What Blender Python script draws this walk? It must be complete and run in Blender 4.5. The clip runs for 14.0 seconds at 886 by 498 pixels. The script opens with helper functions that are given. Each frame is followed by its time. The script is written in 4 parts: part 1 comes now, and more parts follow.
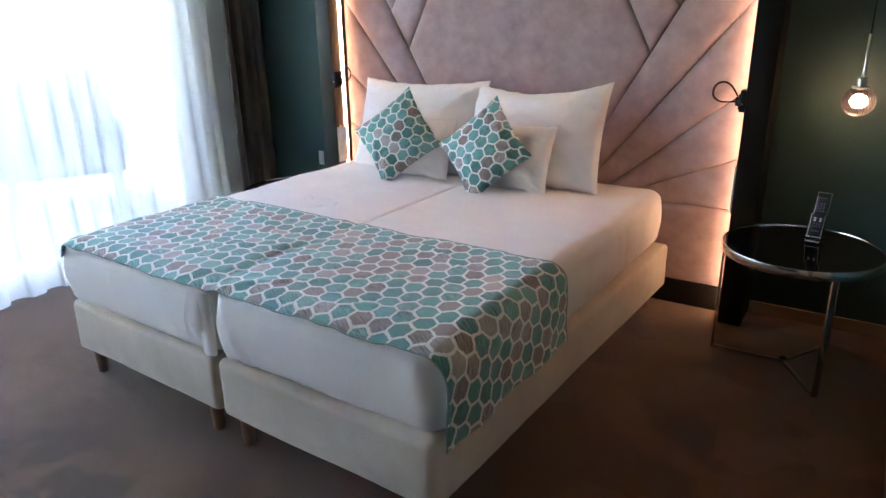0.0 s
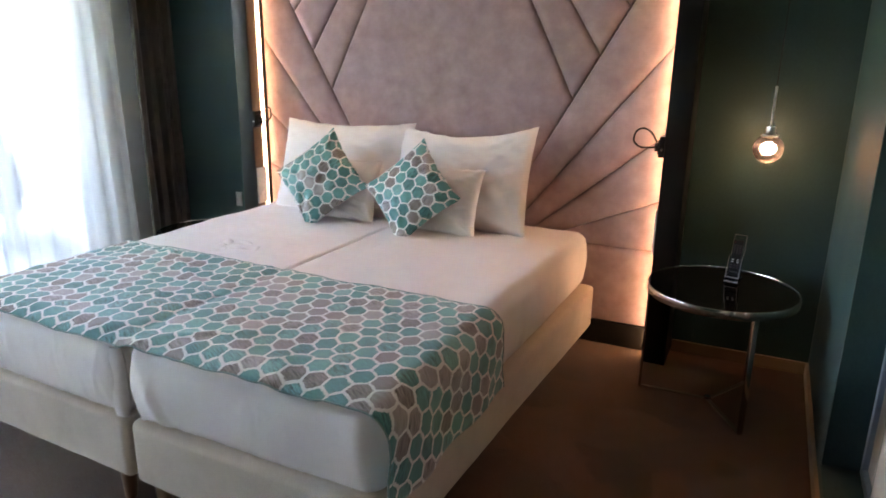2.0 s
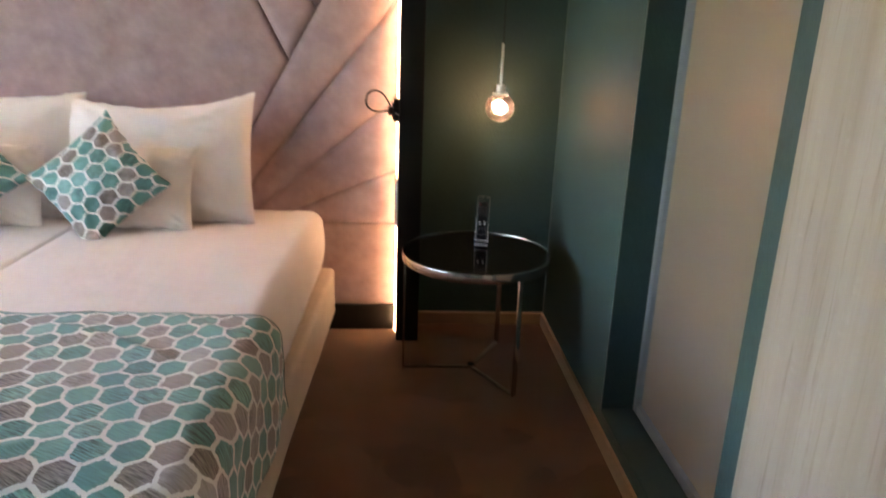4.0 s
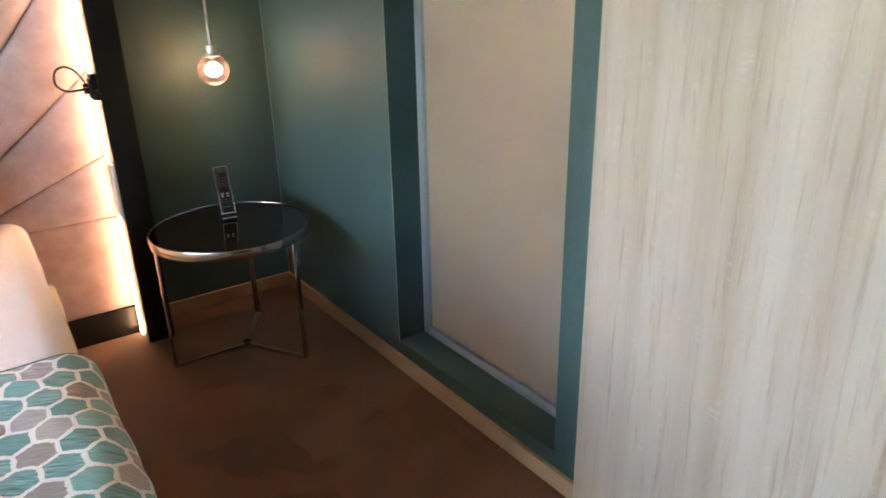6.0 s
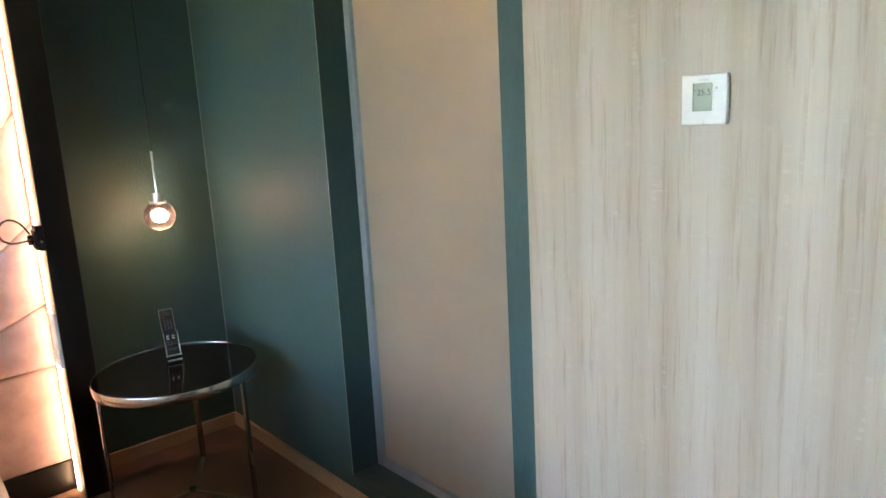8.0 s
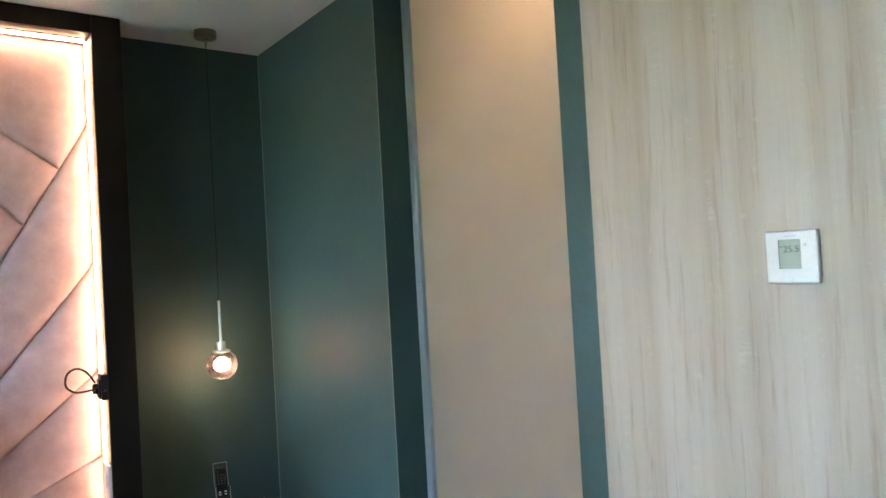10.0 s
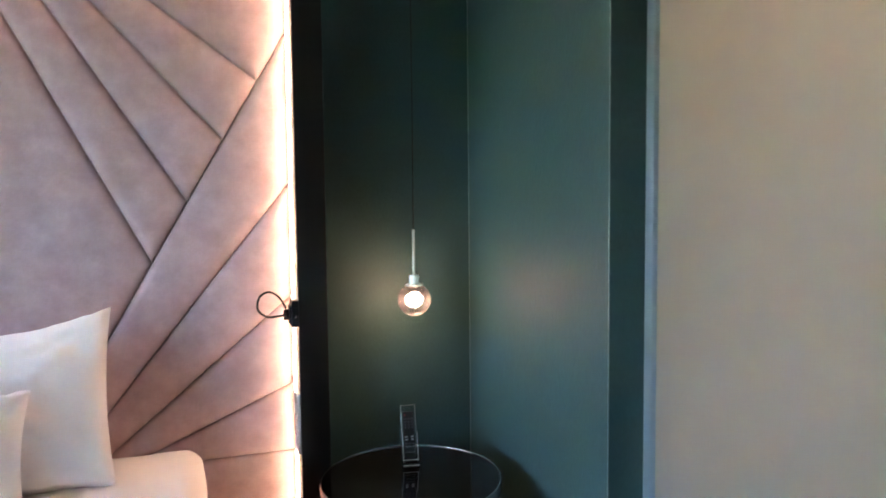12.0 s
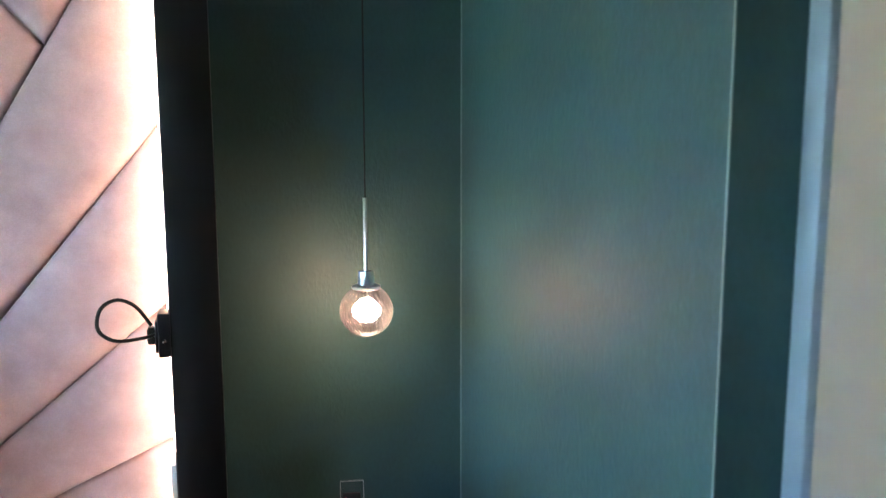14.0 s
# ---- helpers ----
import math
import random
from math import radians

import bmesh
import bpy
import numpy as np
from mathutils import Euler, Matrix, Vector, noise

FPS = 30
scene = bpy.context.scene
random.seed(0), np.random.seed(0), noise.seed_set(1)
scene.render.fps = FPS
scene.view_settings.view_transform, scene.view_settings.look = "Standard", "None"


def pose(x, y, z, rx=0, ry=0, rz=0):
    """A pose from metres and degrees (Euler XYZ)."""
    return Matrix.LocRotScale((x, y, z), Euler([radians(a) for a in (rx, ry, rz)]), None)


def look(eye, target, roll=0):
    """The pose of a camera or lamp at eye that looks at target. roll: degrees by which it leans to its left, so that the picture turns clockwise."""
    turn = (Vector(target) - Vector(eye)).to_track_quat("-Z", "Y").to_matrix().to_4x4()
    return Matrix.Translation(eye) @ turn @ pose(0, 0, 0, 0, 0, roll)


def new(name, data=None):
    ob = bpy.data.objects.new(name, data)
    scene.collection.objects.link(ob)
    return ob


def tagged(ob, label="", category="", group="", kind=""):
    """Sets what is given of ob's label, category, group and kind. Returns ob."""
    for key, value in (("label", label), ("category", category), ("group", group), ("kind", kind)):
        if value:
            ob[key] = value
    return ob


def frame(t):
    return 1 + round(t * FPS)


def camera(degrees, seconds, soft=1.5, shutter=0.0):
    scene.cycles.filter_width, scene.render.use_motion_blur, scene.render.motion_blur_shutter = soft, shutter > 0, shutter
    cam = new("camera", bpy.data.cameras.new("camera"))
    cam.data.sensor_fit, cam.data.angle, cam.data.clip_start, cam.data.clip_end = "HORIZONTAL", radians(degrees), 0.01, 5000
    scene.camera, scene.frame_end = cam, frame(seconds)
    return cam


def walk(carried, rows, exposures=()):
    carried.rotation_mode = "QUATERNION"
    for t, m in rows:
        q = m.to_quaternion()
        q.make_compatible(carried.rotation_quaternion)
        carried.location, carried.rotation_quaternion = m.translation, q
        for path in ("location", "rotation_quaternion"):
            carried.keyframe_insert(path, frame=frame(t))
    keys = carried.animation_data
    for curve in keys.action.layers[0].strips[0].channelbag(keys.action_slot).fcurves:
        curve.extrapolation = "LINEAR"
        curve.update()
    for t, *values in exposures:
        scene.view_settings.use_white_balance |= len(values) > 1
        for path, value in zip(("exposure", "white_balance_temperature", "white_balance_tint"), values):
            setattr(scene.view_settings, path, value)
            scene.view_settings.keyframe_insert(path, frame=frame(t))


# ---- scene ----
cam = camera(65.6, 14.0, shutter=0.38)

PATH = [
    (0, (1.726, -3.29, 1.416), (0.706, -1.703, 0.753), -0.9),
    (0.5, (1.709, -3.288, 1.414), (0.733, -1.689, 0.714), -0.3),
    (1, (1.707, -3.286, 1.422), (0.781, -1.648, 0.744), 0.2),
    (1.5, (1.676, -3.28, 1.418), (0.764, -1.618, 0.778), 0.2),
    (2, (1.634, -3.265, 1.422), (0.816, -1.527, 0.864), 0.8),
    (2.5, (1.605, -3.186, 1.42), (0.907, -1.377, 0.928), 1.0),
    (3, (1.537, -3.051, 1.365), (1.042, -1.166, 0.914), 1.4),
    (3.5, (1.436, -2.985, 1.336), (1.205, -1.057, 0.858), 2.1),
    (4, (1.217, -2.968, 1.326), (1.353, -1.064, 0.729), 2.1),
    (4.2, (1.172, -2.939, 1.305), (1.416, -1.076, 0.619), 1.7),
    (6.3, (0.73, -2.835, 1.357), (1.9, -1.371, 0.657), -1.6),
    (6.5, (0.721, -2.849, 1.358), (1.939, -1.398, 0.718), -2.1),
    (7, (0.71, -2.877, 1.367), (2.016, -1.451, 0.857), -2.3),
    (7.5, (0.708, -2.881, 1.367), (2.01, -1.436, 0.902), -2.2),
    (8, (0.701, -2.89, 1.38), (1.988, -1.408, 0.995), -3.1),
    (8.5, (0.674, -2.883, 1.413), (1.951, -1.367, 1.149), -3.6),
    (8.7, (0.694, -2.89, 1.408), (1.963, -1.354, 1.23), -3.2),
    (10.8, (0.769, -2.68, 1.409), (1.87, -1.011, 1.468), -2.1),
    (11, (0.797, -2.623, 1.414), (1.818, -0.904, 1.443), -2.0),
    (11.5, (0.862, -2.53, 1.38), (1.701, -0.714, 1.371), -1.3),
    (12, (0.901, -2.468, 1.391), (1.577, -0.591, 1.258), -0.6),
    (12.5, (0.903, -2.327, 1.357), (1.523, -0.438, 1.142), -0.2),
    (13, (1.006, -2.093, 1.398), (1.699, -0.238, 1.12), -0.1),
    (13.5, (1.192, -1.843, 1.379), (1.917, 0.003, 1.119), -0.3),
    (14, (1.327, -1.617, 1.366), (1.942, 0.272, 1.127), -0.1),
]
walk(cam, [(t, look(eye, target, roll)) for t, eye, target, roll in PATH], [(0, 6.02, 6800, 22), (2.0, 6.02, 7450, 23), (2.9, 5.94, 7750, 23), (3.5, 6.06, 7750, 24), (4.2, 6.38, 7800, 24), (6.5, 6.91, 7250, 23), (7.2, 6.71, 7200, 22), (8.7, 6.80, 6800, 21), (11.0, 6.58, 6300, 20), (12.5, 6.66, 5850, 18), (13.5, 6.66, 5600, 17), (14, 6.95, 5500, 13)])

# ---- world and light ----
world = bpy.data.worlds.new("world")
scene.world = world
world.use_nodes = True
wn, wl = world.node_tree.nodes, world.node_tree.links
sky = wn.new("ShaderNodeTexSky")
sky.sky_type = "NISHITA"
sky.sun_disc = False
sky.sun_elevation = radians(48)
sky.sun_rotation = radians(120)
wn["Background"].inputs[1].default_value = 0.15
wl.new(sky.outputs[0], wn["Background"].inputs[0])
sun_lamp = bpy.data.lights.new("sun", "SUN")
sun_lamp.energy, sun_lamp.angle, sun_lamp.color = 2.0, radians(0.5), (1.0, 0.94, 0.86)
sun_ob = new("sun", sun_lamp)
sun_ob.matrix_basis = look((6, 4, 9), (0, 0, 0))
LED_POWER, BULB_POWER = 0.46, 3.6


# ---- mesh helpers ----
def finish(name, bm, material, smooth=True):
    bmesh.ops.recalc_face_normals(bm, faces=bm.faces)
    me = bpy.data.meshes.new(name)
    bm.to_mesh(me)
    bm.free()
    if smooth:
        me.polygons.foreach_set("use_smooth", [True] * len(me.polygons))
        me.set_sharp_from_angle(angle=radians(40))
    me.materials.append(material)
    return me


def part(name, bm, material, parent, label="", smooth=True):
    ob = new(name, finish(name, bm, material, smooth))
    ob.parent = parent
    if label:
        tagged(ob, label)
    return ob


def thing(name, m, label, category, group="", kind=""):
    ob = new(name)
    ob.matrix_basis = m
    ob.empty_display_size = 0.1
    return tagged(ob, label, category, group, kind)


def solo(name, bm, material, label, category, group="", kind="", smooth=True, m=None):
    ob = new(name, finish(name, bm, material, smooth))
    if m is not None:
        ob.matrix_basis = m
    return tagged(ob, label, category, group, kind)


def box(bm, x0, x1, y0, y1, z0, z1, bevel=0.0, segments=2):
    made = bmesh.ops.create_cube(bm, size=1.0, matrix=Matrix.Translation(((x0 + x1) / 2, (y0 + y1) / 2, (z0 + z1) / 2)) @ Matrix.Diagonal((x1 - x0, y1 - y0, z1 - z0, 1)))
    if bevel:
        edges = {e for v in made["verts"] for e in v.link_edges}
        bmesh.ops.bevel(bm, geom=list(edges), offset=bevel, segments=segments, affect="EDGES", profile=0.5)
    return bm


def block(*args, **kw):
    return box(bmesh.new(), *args, **kw)


def lathe(bm, profile, steps=32, centre=(0, 0, 0), wave=None):
    """Turn (radius, z) pairs round the z axis."""
    rings = []
    for r, z in profile:
        ring = []
        for k in range(steps):
            a = 2 * math.pi * k / steps
            rr = r if wave is None else r + wave(a, z)
            ring.append(bm.verts.new((centre[0] + rr * math.cos(a), centre[1] + rr * math.sin(a), centre[2] + z)))
        rings.append(ring)
    for a, b in zip(rings, rings[1:]):
        for k in range(steps):
            bm.faces.new((a[k], a[(k + 1) % steps], b[(k + 1) % steps], b[k]))
    if profile[0][0] > 1e-5:
        bm.faces.new(rings[0])
    if profile[-1][0] > 1e-5:
        bm.faces.new(rings[-1])
    bmesh.ops.remove_doubles(bm, verts=bm.verts, dist=1e-6)
    return bm


def tube(bm, points, radius, sides=10):
    pts = [Vector(p) for p in points]
    rings, side = [], None
    for i, p in enumerate(pts):
        d = (pts[min(i + 1, len(pts) - 1)] - pts[max(i - 1, 0)]).normalized()
        if side is None:
            side = d.orthogonal().normalized()
        side = (side - d * side.dot(d)).normalized()
        up = d.cross(side)
        rings.append([bm.verts.new(p + radius * (math.cos(2 * math.pi * k / sides) * side + math.sin(2 * math.pi * k / sides) * up)) for k in range(sides)])
    for a, b in zip(rings, rings[1:]):
        for k in range(sides):
            bm.faces.new((a[k], a[(k + 1) % sides], b[(k + 1) % sides], b[k]))
    bm.faces.new(rings[0])
    bm.faces.new(rings[-1])
    return bm


def smooth_path(points, n=8):
    """Points on a Catmull-Rom curve."""
    p = [Vector(q) for q in points]
    p = [2 * p[0] - p[1], *p, 2 * p[-1] - p[-2]]
    out = []
    for a, b, c, d in zip(p, p[1:], p[2:], p[3:]):
        for k in range(n):
            t = k / n
            out.append(0.5 * (2 * b + (c - a) * t + (2 * a - 5 * b + 4 * c - d) * t**2 + (3 * b - a - 3 * c + d) * t**3))
    return out + [p[-2]]


# ---- materials ----
def nodes_of(name):
    mat = bpy.data.materials.new(name)
    mat.use_nodes = True
    return mat, mat.node_tree.nodes, mat.node_tree.links, mat.node_tree.nodes["Principled BSDF"]


def coords(n, l, scale=(1, 1, 1), space="Object"):
    tc, mp = n.new("ShaderNodeTexCoord"), n.new("ShaderNodeMapping")
    mp.inputs["Scale"].default_value = scale
    l.new(tc.outputs[space], mp.inputs["Vector"])
    return mp.outputs[0]


def noise_of(n, l, vec, scale, detail=4, rough=0.55):
    t = n.new("ShaderNodeTexNoise")
    t.inputs["Scale"].default_value, t.inputs["Detail"].default_value, t.inputs["Roughness"].default_value = scale, detail, rough
    l.new(vec, t.inputs["Vector"])
    return t.outputs["Fac"]


def ramp(n, l, fac, stops):
    r = n.new("ShaderNodeValToRGB")
    while len(r.color_ramp.elements) < len(stops):
        r.color_ramp.elements.new(0.5)
    for e, (p, c) in zip(r.color_ramp.elements, stops):
        e.position, e.color = p, (*c, 1)
    l.new(fac, r.inputs[0])
    return r.outputs[0]


def mixed(n, l, fac, a, b, mode="MIX"):
    m = n.new("ShaderNodeMix")
    m.data_type, m.blend_type = "RGBA", mode
    for value, socket in ((fac, m.inputs[0]), (a, m.inputs[6]), (b, m.inputs[7])):
        if isinstance(value, (int, float)):
            socket.default_value = value
        elif isinstance(value, tuple):
            socket.default_value = (*value, 1)
        else:
            l.new(value, socket)
    return m.outputs[2]


def bump(n, l, bsdf, height, strength, distance):
    b = n.new("ShaderNodeBump")
    b.inputs["Strength"].default_value, b.inputs["Distance"].default_value = strength, distance
    l.new(height, b.inputs["Height"])
    l.new(b.outputs[0], bsdf.inputs["Normal"])


def surface(name, dark, light, rough=0.6, scale=6.0, fine=180.0, strength=0.2, distance=0.001, metal=0.0, stretch=(1, 1, 1), sheen=0.0, spec=0.5, rough_to=None, wrinkle=0.0):
    """A two-scale surface: large tone changes and fine grain relief."""
    mat, n, l, b = nodes_of(name)
    v = coords(n, l, stretch)
    big, small = noise_of(n, l, v, scale, 5, 0.6), noise_of(n, l, v, fine, 3, 0.6)
    tone = ramp(n, l, big, [(0.3, dark), (0.7, light)])
    grain = ramp(n, l, small, [(0.25, (0.82, 0.82, 0.82)), (0.75, (1.0, 1.0, 1.0))])
    l.new(mixed(n, l, 1.0, tone, grain, "MULTIPLY"), b.inputs["Base Color"])
    b.inputs["Roughness"].default_value, b.inputs["Metallic"].default_value = rough, metal
    b.inputs["Specular IOR Level"].default_value = spec
    if rough_to is not None:
        mr = n.new("ShaderNodeMapRange")
        mr.inputs["To Min"].default_value, mr.inputs["To Max"].default_value = rough, rough_to
        l.new(big, mr.inputs["Value"])
        l.new(mr.outputs[0], b.inputs["Roughness"])
    if sheen:
        b.inputs["Sheen Weight"].default_value, b.inputs["Sheen Roughness"].default_value = sheen, 0.4
    bump(n, l, b, small, strength, distance)
    if wrinkle:
        first = b.inputs["Normal"].links[0].from_node
        soft = n.new("ShaderNodeBump")
        soft.inputs["Strength"].default_value, soft.inputs["Distance"].default_value = 0.35, wrinkle
        warp = noise_of(n, l, coords(n, l, (1.0, 0.6, 1.0)), 9.0, 2, 0.4)
        l.new(warp, soft.inputs["Height"])
        l.new(soft.outputs[0], first.inputs["Normal"])
    return mat


def glow(name, colour, power):
    mat, n, l, b = nodes_of(name)
    b.inputs["Base Color"].default_value = (*colour, 1)
    b.inputs["Emission Color"].default_value = (*colour, 1)
    b.inputs["Emission Strength"].default_value = power
    return mat


def plain(name, colour, rough=0.5, metal=0.0, spec=0.5):
    return surface(name, tuple(c * 0.9 for c in colour), colour, rough, 5.0, 1600.0, 0.03, 0.0001, metal, spec=spec)


def hex_cloth(name, size):
    """Printed cloth of hexagons in teal, grey and beige with a white net, streaked along the weave."""
    mat, n, l, b = nodes_of(name)
    tc = n.new("ShaderNodeTexCoord")
    jag = noise_of(n, l, coords(n, l, (1, 1, 1), "UV"), 170, 3, 0.65)

    def vm(op, a, c=None):
        m = n.new("ShaderNodeVectorMath")
        m.operation = op
        for value, socket in ((a, m.inputs[0]), (c, m.inputs[1])):
            if isinstance(value, tuple):
                socket.default_value = value
            elif value is not None:
                l.new(value, socket)
        return m

    def mm(op, a, c):
        m = n.new("ShaderNodeMath")
        m.operation = op
        for value, socket in ((a, m.inputs[0]), (c, m.inputs[1])):
            if isinstance(value, (int, float)):
                socket.default_value = value
            else:
                l.new(value, socket)
        return m.outputs[0]

    R = (1.0, 1.7320508, 1.0)
    half = (0.5, 0.8660254, 0.0)
    off = vm("SCALE", vm("SUBTRACT", n_colour(n, l, tc), (0.5, 0.5, 0.5)).outputs[0])
    off.inputs["Scale"].default_value = 0.16
    p = vm("MULTIPLY", vm("ADD", vm("MULTIPLY", tc.outputs["UV"], (1 / size, 0.93 / size, 0)).outputs[0], off.outputs[0]).outputs[0], (1, 1, 0)).outputs[0]

    def cell(q):
        f = vm("FRACTION", vm("DIVIDE", q, R).outputs[0]).outputs[0]
        return vm("SUBTRACT", vm("MULTIPLY", f, R).outputs[0], half).outputs[0]

    a, c = cell(p), cell(vm("SUBTRACT", p, half).outputs[0])
    near = mm("LESS_THAN", vm("LENGTH", a).outputs["Value"], vm("LENGTH", c).outputs["Value"])
    pick = n.new("ShaderNodeMix")
    pick.data_type = "VECTOR"
    l.new(near, pick.inputs[0]), l.new(c, pick.inputs[4]), l.new(a, pick.inputs[5])
    g = pick.outputs[1]
    ident = vm("SNAP", vm("ADD", vm("SUBTRACT", p, g).outputs[0], (0.01, 0.01, 0)).outputs[0], (0.25, 0.25, 1.0)).outputs[0]
    ga = vm("ABSOLUTE", g).outputs[0]
    d1 = vm("DOT_PRODUCT", ga, (0.5, 0.8660254, 0)).outputs["Value"]
    sx = n.new("ShaderNodeSeparateXYZ")
    l.new(ga, sx.inputs[0])
    edge = mm("SUBTRACT", 0.5, mm("MAXIMUM", d1, sx.outputs[0]))
    edge = mm("ADD", edge, mm("MULTIPLY", mm("SUBTRACT", jag, 0.5), 0.15))
    inside = mm("GREATER_THAN", edge, 0.066)
    wn_ = n.new("ShaderNodeTexWhiteNoise")
    l.new(ident, wn_.inputs["Vector"])
    pickc = n.new("ShaderNodeValToRGB")
    pickc.color_ramp.interpolation = "CONSTANT"
    tones = [(0.0, (0.078, 0.270, 0.262)), (0.28, (0.130, 0.365, 0.355)), (0.54, (0.40, 0.355, 0.345)), (0.69, (0.285, 0.240, 0.22)), (0.82, (0.18, 0.405, 0.395))]
    while len(pickc.color_ramp.elements) < len(tones):
        pickc.color_ramp.elements.new(0.9)
    for e, (pos, col) in zip(pickc.color_ramp.elements, tones):
        e.position, e.color = pos, (*col, 1)
    l.new(wn_.outputs["Value"], pickc.inputs[0])
    rot = n.new("ShaderNodeMapping")
    rot.inputs["Rotation"].default_value = (0, 0, radians(28))
    l.new(tc.outputs["UV"], rot.inputs["Vector"])
    sc = n.new("ShaderNodeMapping")
    sc.inputs["Scale"].default_value = (22, 300, 1)
    l.new(rot.outputs[0], sc.inputs["Vector"])
    streak = noise_of(n, l, sc.outputs[0], 1.0, 3, 0.6)
    many = mm("ADD", 0.4, mm("MULTIPLY", mm("GREATER_THAN", wn_.outputs["Color"], 0.45), 0.6))
    tone = mixed(n, l, many, (1.0, 1.0, 1.0), ramp(n, l, streak, [(0.36, (0.22, 0.20, 0.19)), (0.60, (1.10, 1.10, 1.10))]))
    fill = mixed(n, l, 1.0, pickc.outputs[0], tone, "MULTIPLY")
    l.new(mixed(n, l, inside, (0.74, 0.725, 0.70), fill), b.inputs["Base Color"])
    b.inputs["Roughness"].default_value = 0.75
    b.inputs["Sheen Weight"].default_value = 0.3
    weave = noise_of(n, l, coords(n, l, (1, 1, 1), "UV"), 700, 2, 0.5)
    bump(n, l, b, weave, 0.25, 0.0008)
    return mat


def n_colour(n, l, tc):
    t = n.new("ShaderNodeTexNoise")
    t.inputs["Scale"].default_value, t.inputs["Detail"].default_value = 28, 1
    l.new(tc.outputs["UV"], t.inputs["Vector"])
    return t.outputs["Color"]


def wood_panel(name):
    """Pale oak laminate: soft upright streaks, short wavy brown veins and faint cross-cut saw marks."""
    mat, n, l, b = nodes_of(name)

    def grain(z, warp):
        """Coordinates drawn out along the grain, and bent a little sideways."""
        t, sub, scale, add = n.new("ShaderNodeTexNoise"), n.new("ShaderNodeVectorMath"), n.new("ShaderNodeVectorMath"), n.new("ShaderNodeVectorMath")
        l.new(coords(n, l, (1, 1, 0.45)), t.inputs["Vector"])
        t.inputs["Scale"].default_value, t.inputs["Detail"].default_value = 9.0, 2
        sub.operation, scale.operation = "SUBTRACT", "MULTIPLY"
        sub.inputs[1].default_value, scale.inputs[1].default_value = (0.5, 0.5, 0.5), (warp, warp, 0)
        l.new(t.outputs["Color"], sub.inputs[0]), l.new(sub.outputs[0], scale.inputs[0])
        l.new(coords(n, l, (1, 1, z)), add.inputs[0]), l.new(scale.outputs[0], add.inputs[1])
        return add.outputs[0]

    streaks = noise_of(n, l, grain(0.018, 0.006), 13, 5, 0.52)
    veins = noise_of(n, l, grain(0.05, 0.015), 58, 5, 0.66)
    pores = noise_of(n, l, grain(0.05, 0.02), 120, 3, 0.7)
    fine = noise_of(n, l, coords(n, l, (1, 1, 0.02)), 240, 3, 0.6)
    tone = ramp(n, l, streaks, [(0.27, (0.262, 0.204, 0.160)), (0.46, (0.315, 0.260, 0.216)), (0.70, (0.357, 0.308, 0.270))])
    vein = ramp(n, l, veins, [(0.54, (1, 1, 1)), (0.78, (0.66, 0.56, 0.48))])
    col = mixed(n, l, 1.0, tone, vein, "MULTIPLY")
    # short pale ladders across the grain, in narrow patches
    cross = noise_of(n, l, coords(n, l, (14, 14, 95)), 1.0, 3, 0.6)
    where = noise_of(n, l, grain(0.16, 0.02), 44, 2, 0.5)
    m = n.new("ShaderNodeMath")
    m.operation = "MULTIPLY"
    l.new(ramp(n, l, cross, [(0.50, (0, 0, 0)), (0.64, (1, 1, 1))]), m.inputs[0])
    l.new(ramp(n, l, where, [(0.58, (0, 0, 0)), (0.72, (1, 1, 1))]), m.inputs[1])
    half = n.new("ShaderNodeMath")
    half.operation = "MULTIPLY"
    half.inputs[1].default_value = 0.34
    l.new(m.outputs[0], half.inputs[0])
    col = mixed(n, l, half.outputs[0], col, (0.44, 0.385, 0.335))
    col = mixed(n, l, 1.0, col, ramp(n, l, fine, [(0.3, (0.95, 0.945, 0.94)), (0.7, (1, 1, 1))]), "MULTIPLY")
    col = mixed(n, l, 1.0, col, ramp(n, l, pores, [(0.62, (1, 1, 1)), (0.80, (0.86, 0.81, 0.76))]), "MULTIPLY")
    l.new(col, b.inputs["Base Color"])
    b.inputs["Roughness"].default_value = 0.48
    bump(n, l, b, fine, 0.2, 0.0006)
    return mat


